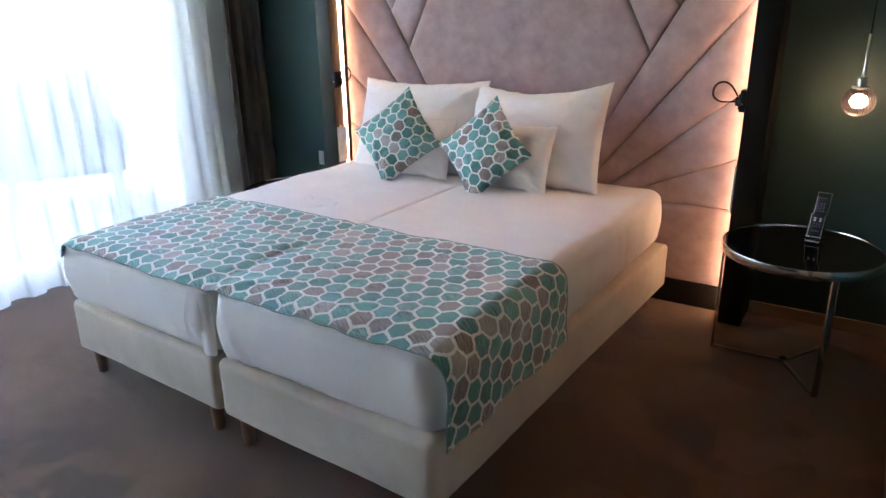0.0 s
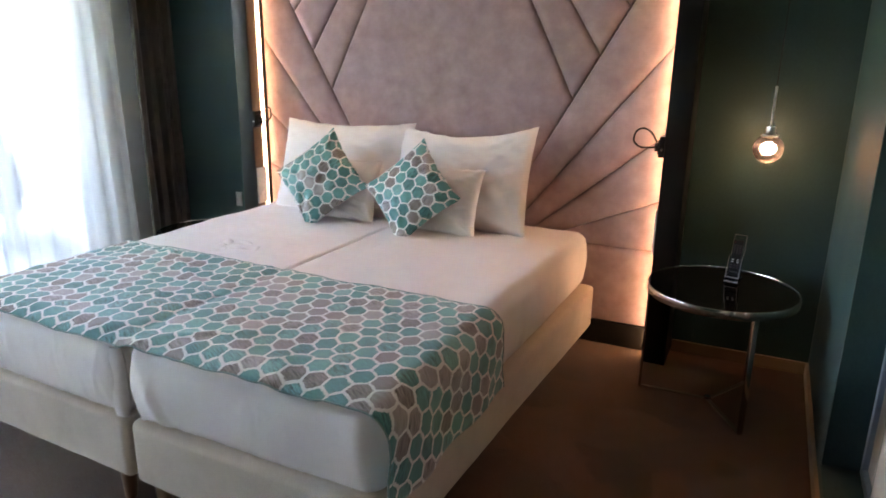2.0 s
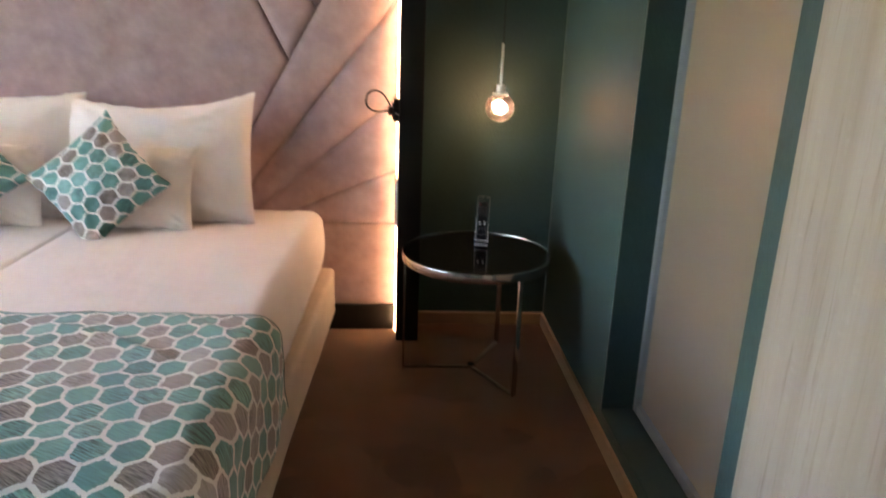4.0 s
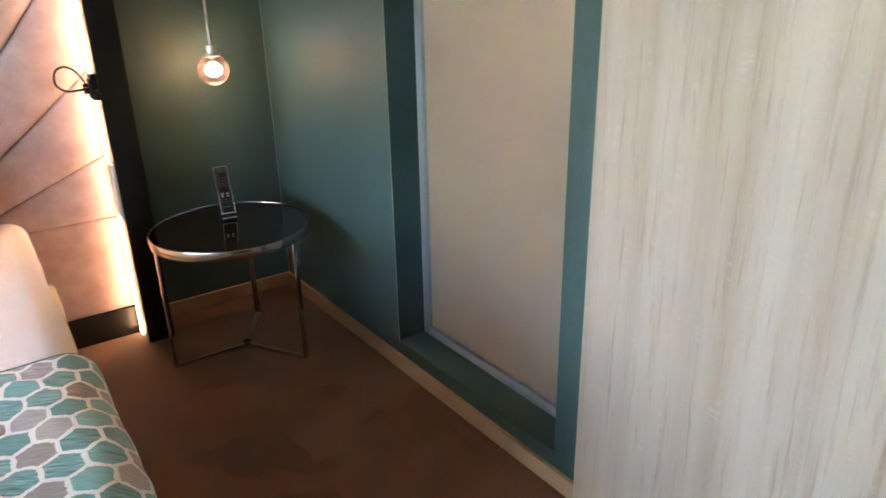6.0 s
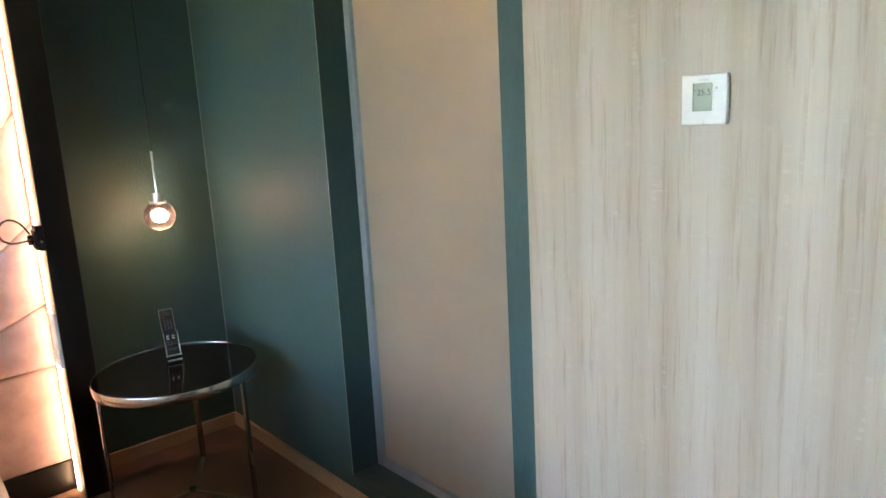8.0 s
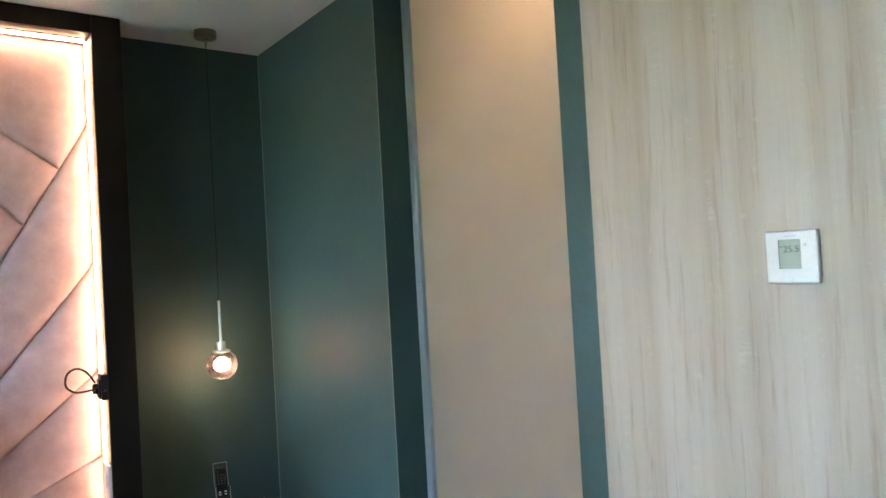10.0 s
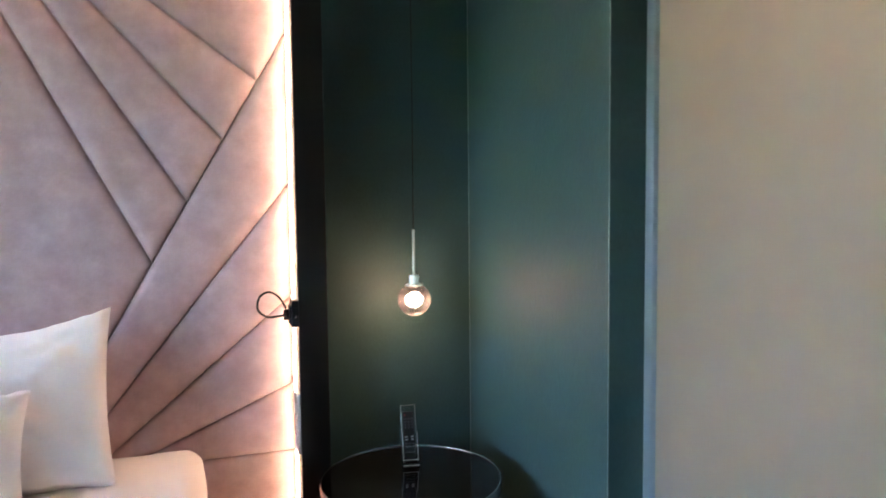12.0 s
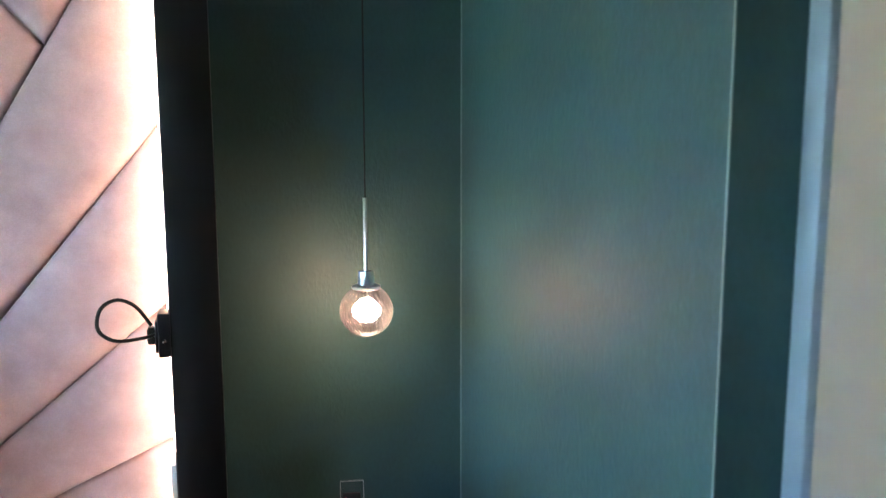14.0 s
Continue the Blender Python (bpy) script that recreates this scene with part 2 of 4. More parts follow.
def see_through(name, colour, share, translucent=False, gloss=0.0, rough=0.1, ior=1.45):
    """A part of the light goes straight on; the rest is scattered or mirrored."""
    mat, n, l, b = nodes_of(name)
    out = n["Material Output"]
    clear = n.new("ShaderNodeBsdfTransparent")
    mix = n.new("ShaderNodeMixShader")
    if translucent:
        weave = noise_of(n, l, coords(n, l), 900, 2, 0.5)
        d, t, both = n.new("ShaderNodeBsdfDiffuse"), n.new("ShaderNodeBsdfTranslucent"), n.new("ShaderNodeMixShader")
        d.inputs[0].default_value = (*colour, 1)
        t.inputs[0].default_value = (*(c * 0.36 for c in colour), 1)
        both.inputs[0].default_value = 0.5
        l.new(d.outputs[0], both.inputs[1]), l.new(t.outputs[0], both.inputs[2])
        mr = n.new("ShaderNodeMapRange")
        mr.inputs["To Min"].default_value, mr.inputs["To Max"].default_value = share - 0.08, share + 0.08
        l.new(weave, mr.inputs["Value"])
        l.new(mr.outputs[0], mix.inputs[0])
        l.new(both.outputs[0], mix.inputs[1]), l.new(clear.outputs[0], mix.inputs[2])
    else:
        clear.inputs[0].default_value = (*colour, 1)
        g, fr = n.new("ShaderNodeBsdfGlossy"), n.new("ShaderNodeFresnel")
        g.inputs["Roughness"].default_value = rough
        fr.inputs[0].default_value = ior
        l.new(fr.outputs[0], mix.inputs[0])
        l.new(clear.outputs[0], mix.inputs[1]), l.new(g.outputs[0], mix.inputs[2])
    l.new(mix.outputs[0], out.inputs[0])
    return mat


def carpet_of(name):
    """Short-pile brown carpet in large, faintly different patches."""
    mat, n, l, b = nodes_of(name)
    v = coords(n, l)
    vor = n.new("ShaderNodeTexVoronoi")
    vor.feature, vor.distance = "SMOOTH_F1", "CHEBYCHEV"
    vor.inputs["Scale"].default_value, vor.inputs["Smoothness"].default_value = 3.8, 0.10
    warp = n.new("ShaderNodeMix")
    warp.data_type, warp.blend_type = "RGBA", "LINEAR_LIGHT"
    warp.inputs[0].default_value = 0.12
    blur = n.new("ShaderNodeTexNoise")
    blur.inputs["Scale"].default_value, blur.inputs["Detail"].default_value = 6.0, 4
    l.new(v, blur.inputs["Vector"]), l.new(v, warp.inputs[6]), l.new(blur.outputs["Color"], warp.inputs[7])
    l.new(warp.outputs[2], vor.inputs["Vector"])
    bw = n.new("ShaderNodeSeparateColor")
    l.new(vor.outputs["Color"], bw.inputs[0])
    patch = ramp(n, l, bw.outputs[0], [(0.0, (0.60, 0.59, 0.58)), (1.0, (1.24, 1.23, 1.22))])
    big, fibre = noise_of(n, l, v, 3.5, 5, 0.6), noise_of(n, l, v, 420, 3, 0.7)
    tone = ramp(n, l, big, [(0.3, (0.098, 0.043, 0.026)), (0.7, (0.137, 0.063, 0.039))])
    col = mixed(n, l, 1.0, mixed(n, l, 1.0, tone, patch, "MULTIPLY"), ramp(n, l, fibre, [(0.3, (0.62, 0.6, 0.58)), (0.7, (1.1, 1.1, 1.1))]), "MULTIPLY")
    l.new(col, b.inputs["Base Color"])
    b.inputs["Roughness"].default_value = 0.95
    b.inputs["Specular IOR Level"].default_value = 0.15
    b.inputs["Sheen Weight"].default_value, b.inputs["Sheen Roughness"].default_value = 0.44, 0.42
    b.inputs["Sheen Tint"].default_value = (1.0, 0.88, 0.78, 1)
    bump(n, l, b, fibre, 0.6, 0.004)
    return mat


M_TEAL = surface("teal_paint", (0.025, 0.061, 0.061), (0.031, 0.073, 0.073), 0.52, 3.0, 120.0, 0.5, 0.0024, stretch=(1, 1, 0.5), rough_to=0.66, spec=0.36)
M_CEIL = surface("ceiling_paint", (0.58, 0.58, 0.57), (0.64, 0.64, 0.63), 0.9, 2.0, 200.0, 0.1, 0.0005)
M_PLASTER = surface("pale_plaster", (0.66, 0.62, 0.57), (0.73, 0.69, 0.64), 0.85, 2.0, 160.0, 0.15, 0.0008)
M_CARPET = carpet_of("brown_carpet")
M_BASE = surface("tan_skirting", (0.29, 0.19, 0.118), (0.36, 0.245, 0.155), 0.5, 9.0, 200.0, 0.1, 0.0006, stretch=(0.2, 0.2, 3))
M_WOOD = wood_panel("pale_oak_laminate")
M_BLACK = surface("black_wood", (0.006, 0.005, 0.0045), (0.010, 0.008, 0.007), 0.38, 6.0, 120.0, 0.12, 0.0006, stretch=(1, 1, 0.08), spec=0.24)
M_VELVET = surface("dusty_pink_velvet", (0.385, 0.252, 0.260), (0.520, 0.370, 0.380), 0.82, 11.0, 340.0, 0.3, 0.0012, sheen=0.35)
M_CREAM = surface("cream_velour", (0.50, 0.405, 0.325), (0.63, 0.525, 0.43), 0.85, 5.0, 320.0, 0.25, 0.001, sheen=0.3)
M_SHEET = surface("white_cotton", (0.86, 0.785, 0.775), (0.91, 0.835, 0.825), 0.85, 4.0, 500.0, 0.15, 0.0006, sheen=0.1, wrinkle=0.03)
M_PILLOW = surface("pillow_cotton", (0.90, 0.825, 0.81), (0.94, 0.87, 0.855), 0.85, 5.0, 500.0, 0.15, 0.0006, sheen=0.1, wrinkle=0.03)
M_HEX = hex_cloth("hexagon_print", 0.069)
M_PIPING = surface("teal_piping", (0.17, 0.27, 0.26), (0.24, 0.33, 0.31), 0.8, 20.0, 500.0, 0.2, 0.0008)
M_LEG = surface("brown_beech", (0.16, 0.075, 0.042), (0.23, 0.115, 0.065), 0.45, 30.0, 200.0, 0.1, 0.0006, stretch=(3, 3, 0.3))
M_CHROME = surface("chrome", (0.62, 0.61, 0.60), (0.70, 0.69, 0.68), 0.10, 8.0, 300.0, 0.02, 0.0002, metal=1.0, rough_to=0.2)
M_STEEL = surface("brushed_steel", (0.66, 0.66, 0.67), (0.74, 0.74, 0.74), 0.36, 20.0, 300.0, 0.04, 0.0002, metal=1.0)
# on the table stretchers the brown tone stands in for the reflected carpet
M_TONEDSTEEL = surface("brown_toned_steel", (0.17, 0.13, 0.105), (0.22, 0.17, 0.14), 0.30, 20.0, 300.0, 0.04, 0.0002, metal=1.0)
M_BLACKGLASS = surface("black_glass", (0.003, 0.003, 0.003), (0.005, 0.005, 0.005), 0.04, 4.0, 60.0, 0.0, 0.0, spec=0.24)
M_ALU = surface("grey_aluminium", (0.22, 0.26, 0.295), (0.25, 0.29, 0.325), 0.42, 4.0, 1600.0, 0.01, 0.0001, metal=0.3)
M_WHITE = plain("white_plastic", (0.60, 0.61, 0.62), 0.4)
M_LCD = plain("lcd_grey_green", (0.27, 0.33, 0.28), 0.25)
M_INK = plain("black_ink", (0.02, 0.025, 0.022), 0.5)
M_DARKPLASTIC = plain("black_plastic", (0.007, 0.007, 0.008), 0.5, spec=0.25)
M_KEYS = plain("grey_keys", (0.06, 0.06, 0.065), 0.5)
M_PALEKEY = plain("pale_grey_plastic", (0.42, 0.44, 0.45), 0.5)
M_RED = plain("red_key", (0.30, 0.03, 0.03), 0.5)
M_ACRYLIC = see_through("clear_acrylic", (0.93, 0.94, 0.95), 0.0, rough=0.04)
# pale colour standing in for lamp light caught by the acrylic edges
M_EDGE_GLINT = plain("acrylic_edge_glint", (0.50, 0.50, 0.51), 0.15)
M_GLASS = see_through("window_glass", (0.95, 0.97, 0.96), 0.0, rough=0.01)


def smoked_glass(name, zc, r, ribs, twist):
    """Mauve smoked glass, thicker and so darker along its twisted ribs."""
    mat = see_through(name, (0.5, 0.4, 0.37), 0.0, rough=0.12, ior=1.14)
    n, l = mat.node_tree.nodes, mat.node_tree.links
    tc, sep = n.new("ShaderNodeTexCoord"), n.new("ShaderNodeSeparateXYZ")
    l.new(tc.outputs["Object"], sep.inputs[0])

    def mm(op, a, c=0.0):
        m = n.new("ShaderNodeMath")
        m.operation = op
        for value, socket in ((a, m.inputs[0]), (c, m.inputs[1])):
            if isinstance(value, (int, float)):
                socket.default_value = value
            else:
                l.new(value, socket)
        return m.outputs[0]

    angle = mm("ARCTAN2", sep.outputs[1], sep.outputs[0])
    rise = mm("MULTIPLY", mm("SUBTRACT", sep.outputs[2], zc), twist / r)
    wobble = mm("MULTIPLY", noise_of(n, l, coords(n, l), 45, 2, 0.5), 3.0)
    rib = mm("SINE", mm("ADD", mm("ADD", mm("MULTIPLY", angle, ribs), rise), wobble))
    tone = ramp(n, l, mm("ADD", mm("MULTIPLY", rib, 0.5), 0.5), [(0.10, (0.17, 0.112, 0.115)), (0.60, (0.36, 0.265, 0.262)), (0.95, (0.84, 0.73, 0.67))])
    for node in n:
        if node.type == "BSDF_TRANSPARENT":
            l.new(tone, node.inputs[0])
    # the rib crests catch a little of the bulb's light
    haze, both = n.new("ShaderNodeBsdfTranslucent"), n.new("ShaderNodeAddShader")
    l.new(ramp(n, l, mm("ADD", mm("MULTIPLY", rib, 0.5), 0.5), [(0.50, (0.0003, 0.0003, 0.0004)), (0.97, (0.0024, 0.0025, 0.0031))]), haze.inputs[0])
    out = n["Material Output"]
    l.new(out.inputs[0].links[0].from_socket, both.inputs[0]), l.new(haze.outputs[0], both.inputs[1])
    l.new(both.outputs[0], out.inputs[0])
    return mat


def halo_shell(name):
    """A clear shell whose faint haze imitates the soft glow round the bulb."""
    mat, n, l, b = nodes_of(name)
    clear, haze, both = n.new("ShaderNodeBsdfTransparent"), n.new("ShaderNodeBsdfTranslucent"), n.new("ShaderNodeAddShader")
    l.new(ramp(n, l, noise_of(n, l, coords(n, l, (1, 1, 0.2)), 220, 2, 0.5), [(0.35, (0.0020, 0.0022, 0.0028)), (0.65, (0.0062, 0.0066, 0.0080))]), haze.inputs[0])
    l.new(clear.outputs[0], both.inputs[0]), l.new(haze.outputs[0], both.inputs[1])
    l.new(both.outputs[0], n["Material Output"].inputs[0])
    return mat


M_HALO = halo_shell("halo_shell")
M_SMOKE = smoked_glass("smoked_glass", 1.0470, 0.0585, 30, 9.0)
M_SHEER = see_through("sheer_voile", (0.90, 0.90, 0.90), 0.26, translucent=True)
M_DRAPE = surface("dark_taupe_drape", (0.066, 0.056, 0.048), (0.110, 0.094, 0.081), 0.9, 5.0, 400.0, 0.3, 0.001, sheen=0.2)
M_LED = glow("led_warm", (1.0, 0.67, 0.385), LED_POWER)
M_BULB = glow("bulb_warm", (1.0, 0.70, 0.40), BULB_POWER)
M_FRAMEWHITE = plain("white_window_frame", (0.70, 0.71, 0.72), 0.4)
M_CAULK = plain("pale_sealant", (0.20, 0.26, 0.255), 0.5)
M_TERRACE = surface("terrace_paving", (0.17, 0.175, 0.18), (0.22, 0.225, 0.23), 0.9, 3.0, 80.0, 0.3, 0.002)
M_LAWN = surface("lawn", (0.05, 0.11, 0.015), (0.10, 0.17, 0.03), 0.95, 2.0, 60.0, 0.6, 0.02)
M_RATTAN = surface("dark_rattan", (0.020, 0.024, 0.032), (0.035, 0.040, 0.050), 0.7, 20.0, 120.0, 0.5, 0.004)


def frosted(name):
    mat, n, l, b = nodes_of(name)
    v = coords(n, l)
    tone = ramp(n, l, noise_of(n, l, v, 1.2, 3, 0.5), [(0.3, (0.312, 0.268, 0.219)), (0.7, (0.338, 0.292, 0.243))])
    l.new(tone, b.inputs["Base Color"])
    b.inputs["Roughness"].default_value = 0.38
    t, mix = n.new("ShaderNodeBsdfTranslucent"), n.new("ShaderNodeMixShader")
    l.new(tone, t.inputs[0])
    mix.inputs[0].default_value = 0.45
    l.new(b.outputs[0], mix.inputs[1]), l.new(t.outputs[0], mix.inputs[2])
    l.new(mix.outputs[0], n["Material Output"].inputs[0])
    bump(n, l, b, noise_of(n, l, v, 700, 2, 0.5), 0.08, 0.0004)
    return mat


M_FROST = frosted("frosted_cream_glass")

# ---- the plan, in metres ----
XR, XL, YB, YF, ZC = 1.929, -2.10, 0.076, -5.3, 2.363       # right and left wall, back wall, wall behind, ceiling
N0, N1, NS, NT = -1.716, -0.911, 0.112, 2.33                # bathroom window: y from, y to, sill, head
WOOD_Y = -1.808                                            # where the oak panelling starts
W0, W1, WT = -3.75, -0.36, 2.31                             # balcony window: y from, y to, head
PX0, PX1, PZ0, PZ1 = -1.060, 1.222, 0.120, 2.295           # upholstered headboard
POST_W, POST_Y = 0.098, -0.130                             # black frame round it


# ---- setting ----
def structure(name, bm, material, label, smooth=False):
    return solo(name, bm, material, label, name.split("_")[0], kind="structure", smooth=smooth)


structure("floor", block(XL - 0.3, XR + 1.6, YF - 0.2, YB + 0.3, -0.12, 0.0), M_CARPET, "brown short-pile carpet with faint large patches")
structure("ceiling", block(XL - 0.3, XR + 1.6, YF - 0.2, YB + 0.3, ZC, ZC + 0.15), M_CEIL, "plain matt white painted ceiling")
# unseen block, added only to keep direct sun off the terrace
structure("roof", block(XL - 0.3, XR + 1.6, YF - 0.2, YB + 0.3, ZC + 0.151, ZC + 0.65, bevel=0.01), M_PLASTER, "unseen pale block above the room, added to shade the terrace")
structure("wall_back", block(XL - 0.3, XR + 1.6, YB, YB + 0.2, 0.0, ZC), M_TEAL, "dark teal satin painted wall behind the bed")
structure("wall_front", block(XL - 0.3, XR + 1.6, YF - 0.2, YF, 0.0, ZC), M_TEAL, "dark teal painted wall closing the room")
bm = bmesh.new()
box(bm, XR, XR + 0.16, N1, YB, 0, ZC)
box(bm, XR, XR + 0.16, WOOD_Y, N0, 0, ZC)
box(bm, XR, XR + 0.16, N0, N1, 0, NS)
box(bm, XR, XR + 0.16, N0, N1, NT, ZC)
box(bm, XR + 0.020, XR + 0.16, YF, WOOD_Y, 0, ZC)
structure("wall_right", bm, M_TEAL, "dark teal satin painted side wall with a window recess")
bm = bmesh.new()
box(bm, XL - 0.25, XL, W1, YB, 0, ZC)
box(bm, XL - 0.25, XL, YF, W0, 0, ZC)
box(bm, XL - 0.25, XL, W0, W1, WT, ZC)
structure("wall_left", bm, M_PLASTER, "pale plaster wall with a wide terrace window")
bm = bmesh.new()
box(bm, XR + 1.4, XR + 1.55, YF, YB, 0, ZC)
structure("wall_bathroom", bm, M_PLASTER, "pale bathroom wall behind the frosted glass")

structure("cladding", block(XR - 0.017, XR + 0.019, -5.25, WOOD_Y - 0.001, 0.0, ZC - 0.002, bevel=0.0015), M_WOOD, "pale oak laminate wall panel with upright grain")
bm = block(XR - 0.014, XR, WOOD_Y + 0.002, YB - 0.014, 0, 0.060, bevel=0.002)
structure("baseboard_right", bm, M_BASE, "tan wooden skirting board along the teal wall")
bm = block(PX1 + POST_W + 0.004, XR, YB - 0.014, YB, 0, 0.060, bevel=0.002)
structure("baseboard_back", bm, M_BASE, "tan wooden skirting board behind the side table")
bm = block(XL, PX0 - POST_W - 0.004, YB - 0.014, YB, 0, 0.060, bevel=0.002)
structure("baseboard_left", bm, M_BASE, "tan wooden skirting board beside the bed frame")
structure("trim", block(XR - 0.0022, XR + 0.001, YB - 0.0022, YB + 0.001, 0.061, ZC - 0.002), M_CAULK, "thin pale sealant line in the wall corner")
for y in (N1,):
    structure("trim", block(XR - 0.0012, XR + 0.001, y - 0.001, y + 0.0012, NS, NT), M_CAULK, "thin worn edge of the window recess")

# frosted bathroom window in its recess
win = thing("window_1", pose(XR + 0.123, 0, 0), "frosted cream glass bathroom window in a slim grey frame", "window", kind="structure")
F = 0.034
part("window_frame", block(-0.012, 0.03, N1 - F, N1, NS, NT, bevel=0.003), M_ALU, win)
part("window_frame", block(-0.012, 0.03, N0, N0 + F, NS, NT, bevel=0.003), M_ALU, win)
part("window_frame", block(-0.012, 0.03, N0 + F, N1 - F, NS, NS + F, bevel=0.003), M_ALU, win)
part("window_frame", block(-0.012, 0.03, N0 + F, N1 - F, NT - F, NT, bevel=0.003), M_ALU, win)
part("pane", block(0.004, 0.012, N0 + F, N1 - F, NS + F, NT - F), M_FROST, win, "frosted cream glass")
structure("window_sill", block(XR - 0.003, XR + 0.1105, N0 + 0.001, N1 - 0.001, NS - 0.02, NS + 0.003, bevel=0.003), M_TEAL, "teal painted sill of the window recess")
lamp = bpy.data.lights.new("bathroom_lamp", "POINT")
lamp.energy, lamp.color, lamp.shadow_soft_size = 1.6, (1.0, 0.84, 0.64), 0.06
new("bathroom_lamp", lamp).matrix_basis = pose(XR + 0.42, -1.62, 2.26)

# balcony window: frame, glass and leaves
win = thing("window_2", pose(XL - 0.10, 0, 0), "wide floor-length terrace window in a white frame", "window", kind="structure")
for y in (W0, -2.08, W1 - 0.06):
    part("window_frame", block(-0.04, 0.04, y, y + 0.06, 0.0, WT, bevel=0.004), M_FRAMEWHITE, win)
for y0, y1 in ((W0 + 0.06, -2.08), (-2.02, W1 - 0.06)):
    part("window_frame", block(-0.035, 0.035, y0, y1, WT - 0.08, WT, bevel=0.004), M_FRAMEWHITE, win)
    part("window_frame", block(-0.035, 0.035, y0, y1, 0.0, 0.06, bevel=0.004), M_FRAMEWHITE, win)
    pane = part("pane", block(-0.006, 0.006, y0, y1, 0.06, WT - 0.08), M_GLASS, win, "clear glass")

# outside
structure("ground", block(-60, XL - 0.25, -45, 40, -0.25, -0.14), M_LAWN, "sunlit green lawn beyond the terrace")
structure("pavement", block(XL - 1.75, XL - 0.251, -5.0, 0.20, -0.14, -0.03, bevel=0.01), M_TERRACE, "pale paved terrace outside the window")


structure("wall_terrace", block(XL - 1.75, XL - 0.252, 0.202, 0.34, -0.14, 2.2, bevel=0.01), M_PLASTER, "pale rendered partition wall beside the terrace")


def terrace_chair():
    """Tall dark rattan hanging-type chair with a rounded back."""
    c = thing("terrace_chair", pose(-3.50, -0.50, -0.03, 0, 0, 62), "dark rattan terrace chair with a tall back", "chair")
    bm = bmesh.new()
    box(bm, -0.42, 0.42, -0.30, 0.30, 0.30, 0.42, bevel=0.04, segments=3)
    part("seat", bm, M_RATTAN, c)
    bm = bmesh.new()
    box(bm, -0.42, 0.42, 0.22, 0.32, 0.42, 1.04, bevel=0.045, segments=3)
    part("backrest", bm, M_RATTAN, c)
    for s in (-1, 1):
        part("armrest", block(s * 0.42 - 0.04, s * 0.42 + 0.04, -0.28, 0.24, 0.40, 0.68, bevel=0.03, segments=3), M_RATTAN, c)
        for y in (-0.25, 0.25):
            part("leg", block(s * 0.36 - 0.025, s * 0.36 + 0.025, y - 0.025, y + 0.025, 0.0, 0.31, bevel=0.006), M_RATTAN, c)
    return c


terrace_chair()


# ---- curtains ----
def fold_profile(y0, y1, step, pitch, depth, seed):
    rng = random.Random(seed)
    pts, y, phase = [], y0, 0.0
    while y <= y1:
        pts.append((y, phase))
        phase += 2 * math.pi * step / (pitch * (0.75 + 0.6 * noise.noise((y * 2.1, seed, 0)) + 0.25))
        y += step
    return [(y, depth * (0.75 + 0.35 * noise.noise((y * 3.0, seed, 4))) * math.sin(p), 0.6 * depth * math.cos(2 * p + 1)) for y, p in pts]


def curtain_sheet(bm, x, y0, y1, z0, z1, pitch, depth, seed, thick=0.0, flare=0.0):
    prof = fold_profile(y0, y1, 0.012, pitch, depth, seed)
    zs = [z0 + (z1 - z0) * k / 22 for k in range(23)]

    def grid(off):
        rows = []
        for z in zs:
            low = (1 - (z - z0) / (z1 - z0))
            row = []
            for y, a, s in prof:
                sway = 0.012 * noise.noise((y * 1.5, z * 1.2, seed + 9)) * low
                gather = 1.0 + 0.25 * low
                row.append(bm.verts.new((x + off + a * gather + sway + flare * low**3 * (1 + noise.noise((y * 3, 0, seed))), y + s * 0.5 * (0.5 + low), z)))
            rows.append(row)
        for r, q in zip(rows, rows[1:]):
            for k in range(len(r) - 1):
                bm.faces.new((r[k], r[k + 1], q[k + 1], q[k]))
        return rows

    a = grid(0.0)
    if thick:
        b = grid(-thick)
        for p, q in ((a[0], b[0]), (a[-1], b[-1])):
            for k in range(len(p) - 1):
                bm.faces.new((p[k], p[k + 1], q[k + 1], q[k]))
        for k in range(len(zs) - 1):
            for e in (0, -1):
                bm.faces.new((a[k][e], a[k + 1][e], b[k + 1][e], b[k][e]))
    return bm


sheer = curtain_sheet(bmesh.new(), -1.955, -5.2, -0.27, 0.006, ZC - 0.03, 0.15, 0.030, 3, flare=0.03)
solo("sheer_curtain", sheer, M_SHEER, "white sheer voile curtain hanging to the carpet", "curtain")
drape = curtain_sheet(bmesh.new(), -1.815, -0.255, 0.050, 0.012, ZC - 0.03, 0.085, 0.052, 7, thick=0.004)
solo("blackout_curtain", drape, M_DRAPE, "dark taupe blackout curtain drawn aside in folds", "curtain")
bm = block(-2.02, -1.80, -5.0, YB - 0.01, ZC - 0.028, ZC, bevel=0.003)
structure("curtain_rail", bm, M_FRAMEWHITE, "white ceiling rail carrying the curtains")


# ---- headboard wall ----
frame_ob = thing("alcove_surround", pose(0, 0, 0), "black wooden surround framing the upholstered headboard", "surround")
part("post", block(PX1, PX1 + POST_W, POST_Y, YB, 0, ZC, bevel=0.002), M_BLACK, frame_ob)
part("post", block(PX0 - POST_W, PX0, POST_Y, YB, 0, ZC, bevel=0.002), M_BLACK, frame_ob)
part("top_rail", block(PX0, PX1, POST_Y, YB, PZ1, ZC, bevel=0.002), M_BLACK, frame_ob)
# added brown strips: the LED's warm light on the black inner faces, as colour
M_LED_SPILL = surface("post_led_spill", (0.034, 0.019, 0.013), (0.050, 0.030, 0.021), 0.5, 9.0, 150.0, 0.1, 0.0006, stretch=(1, 1, 0.1))
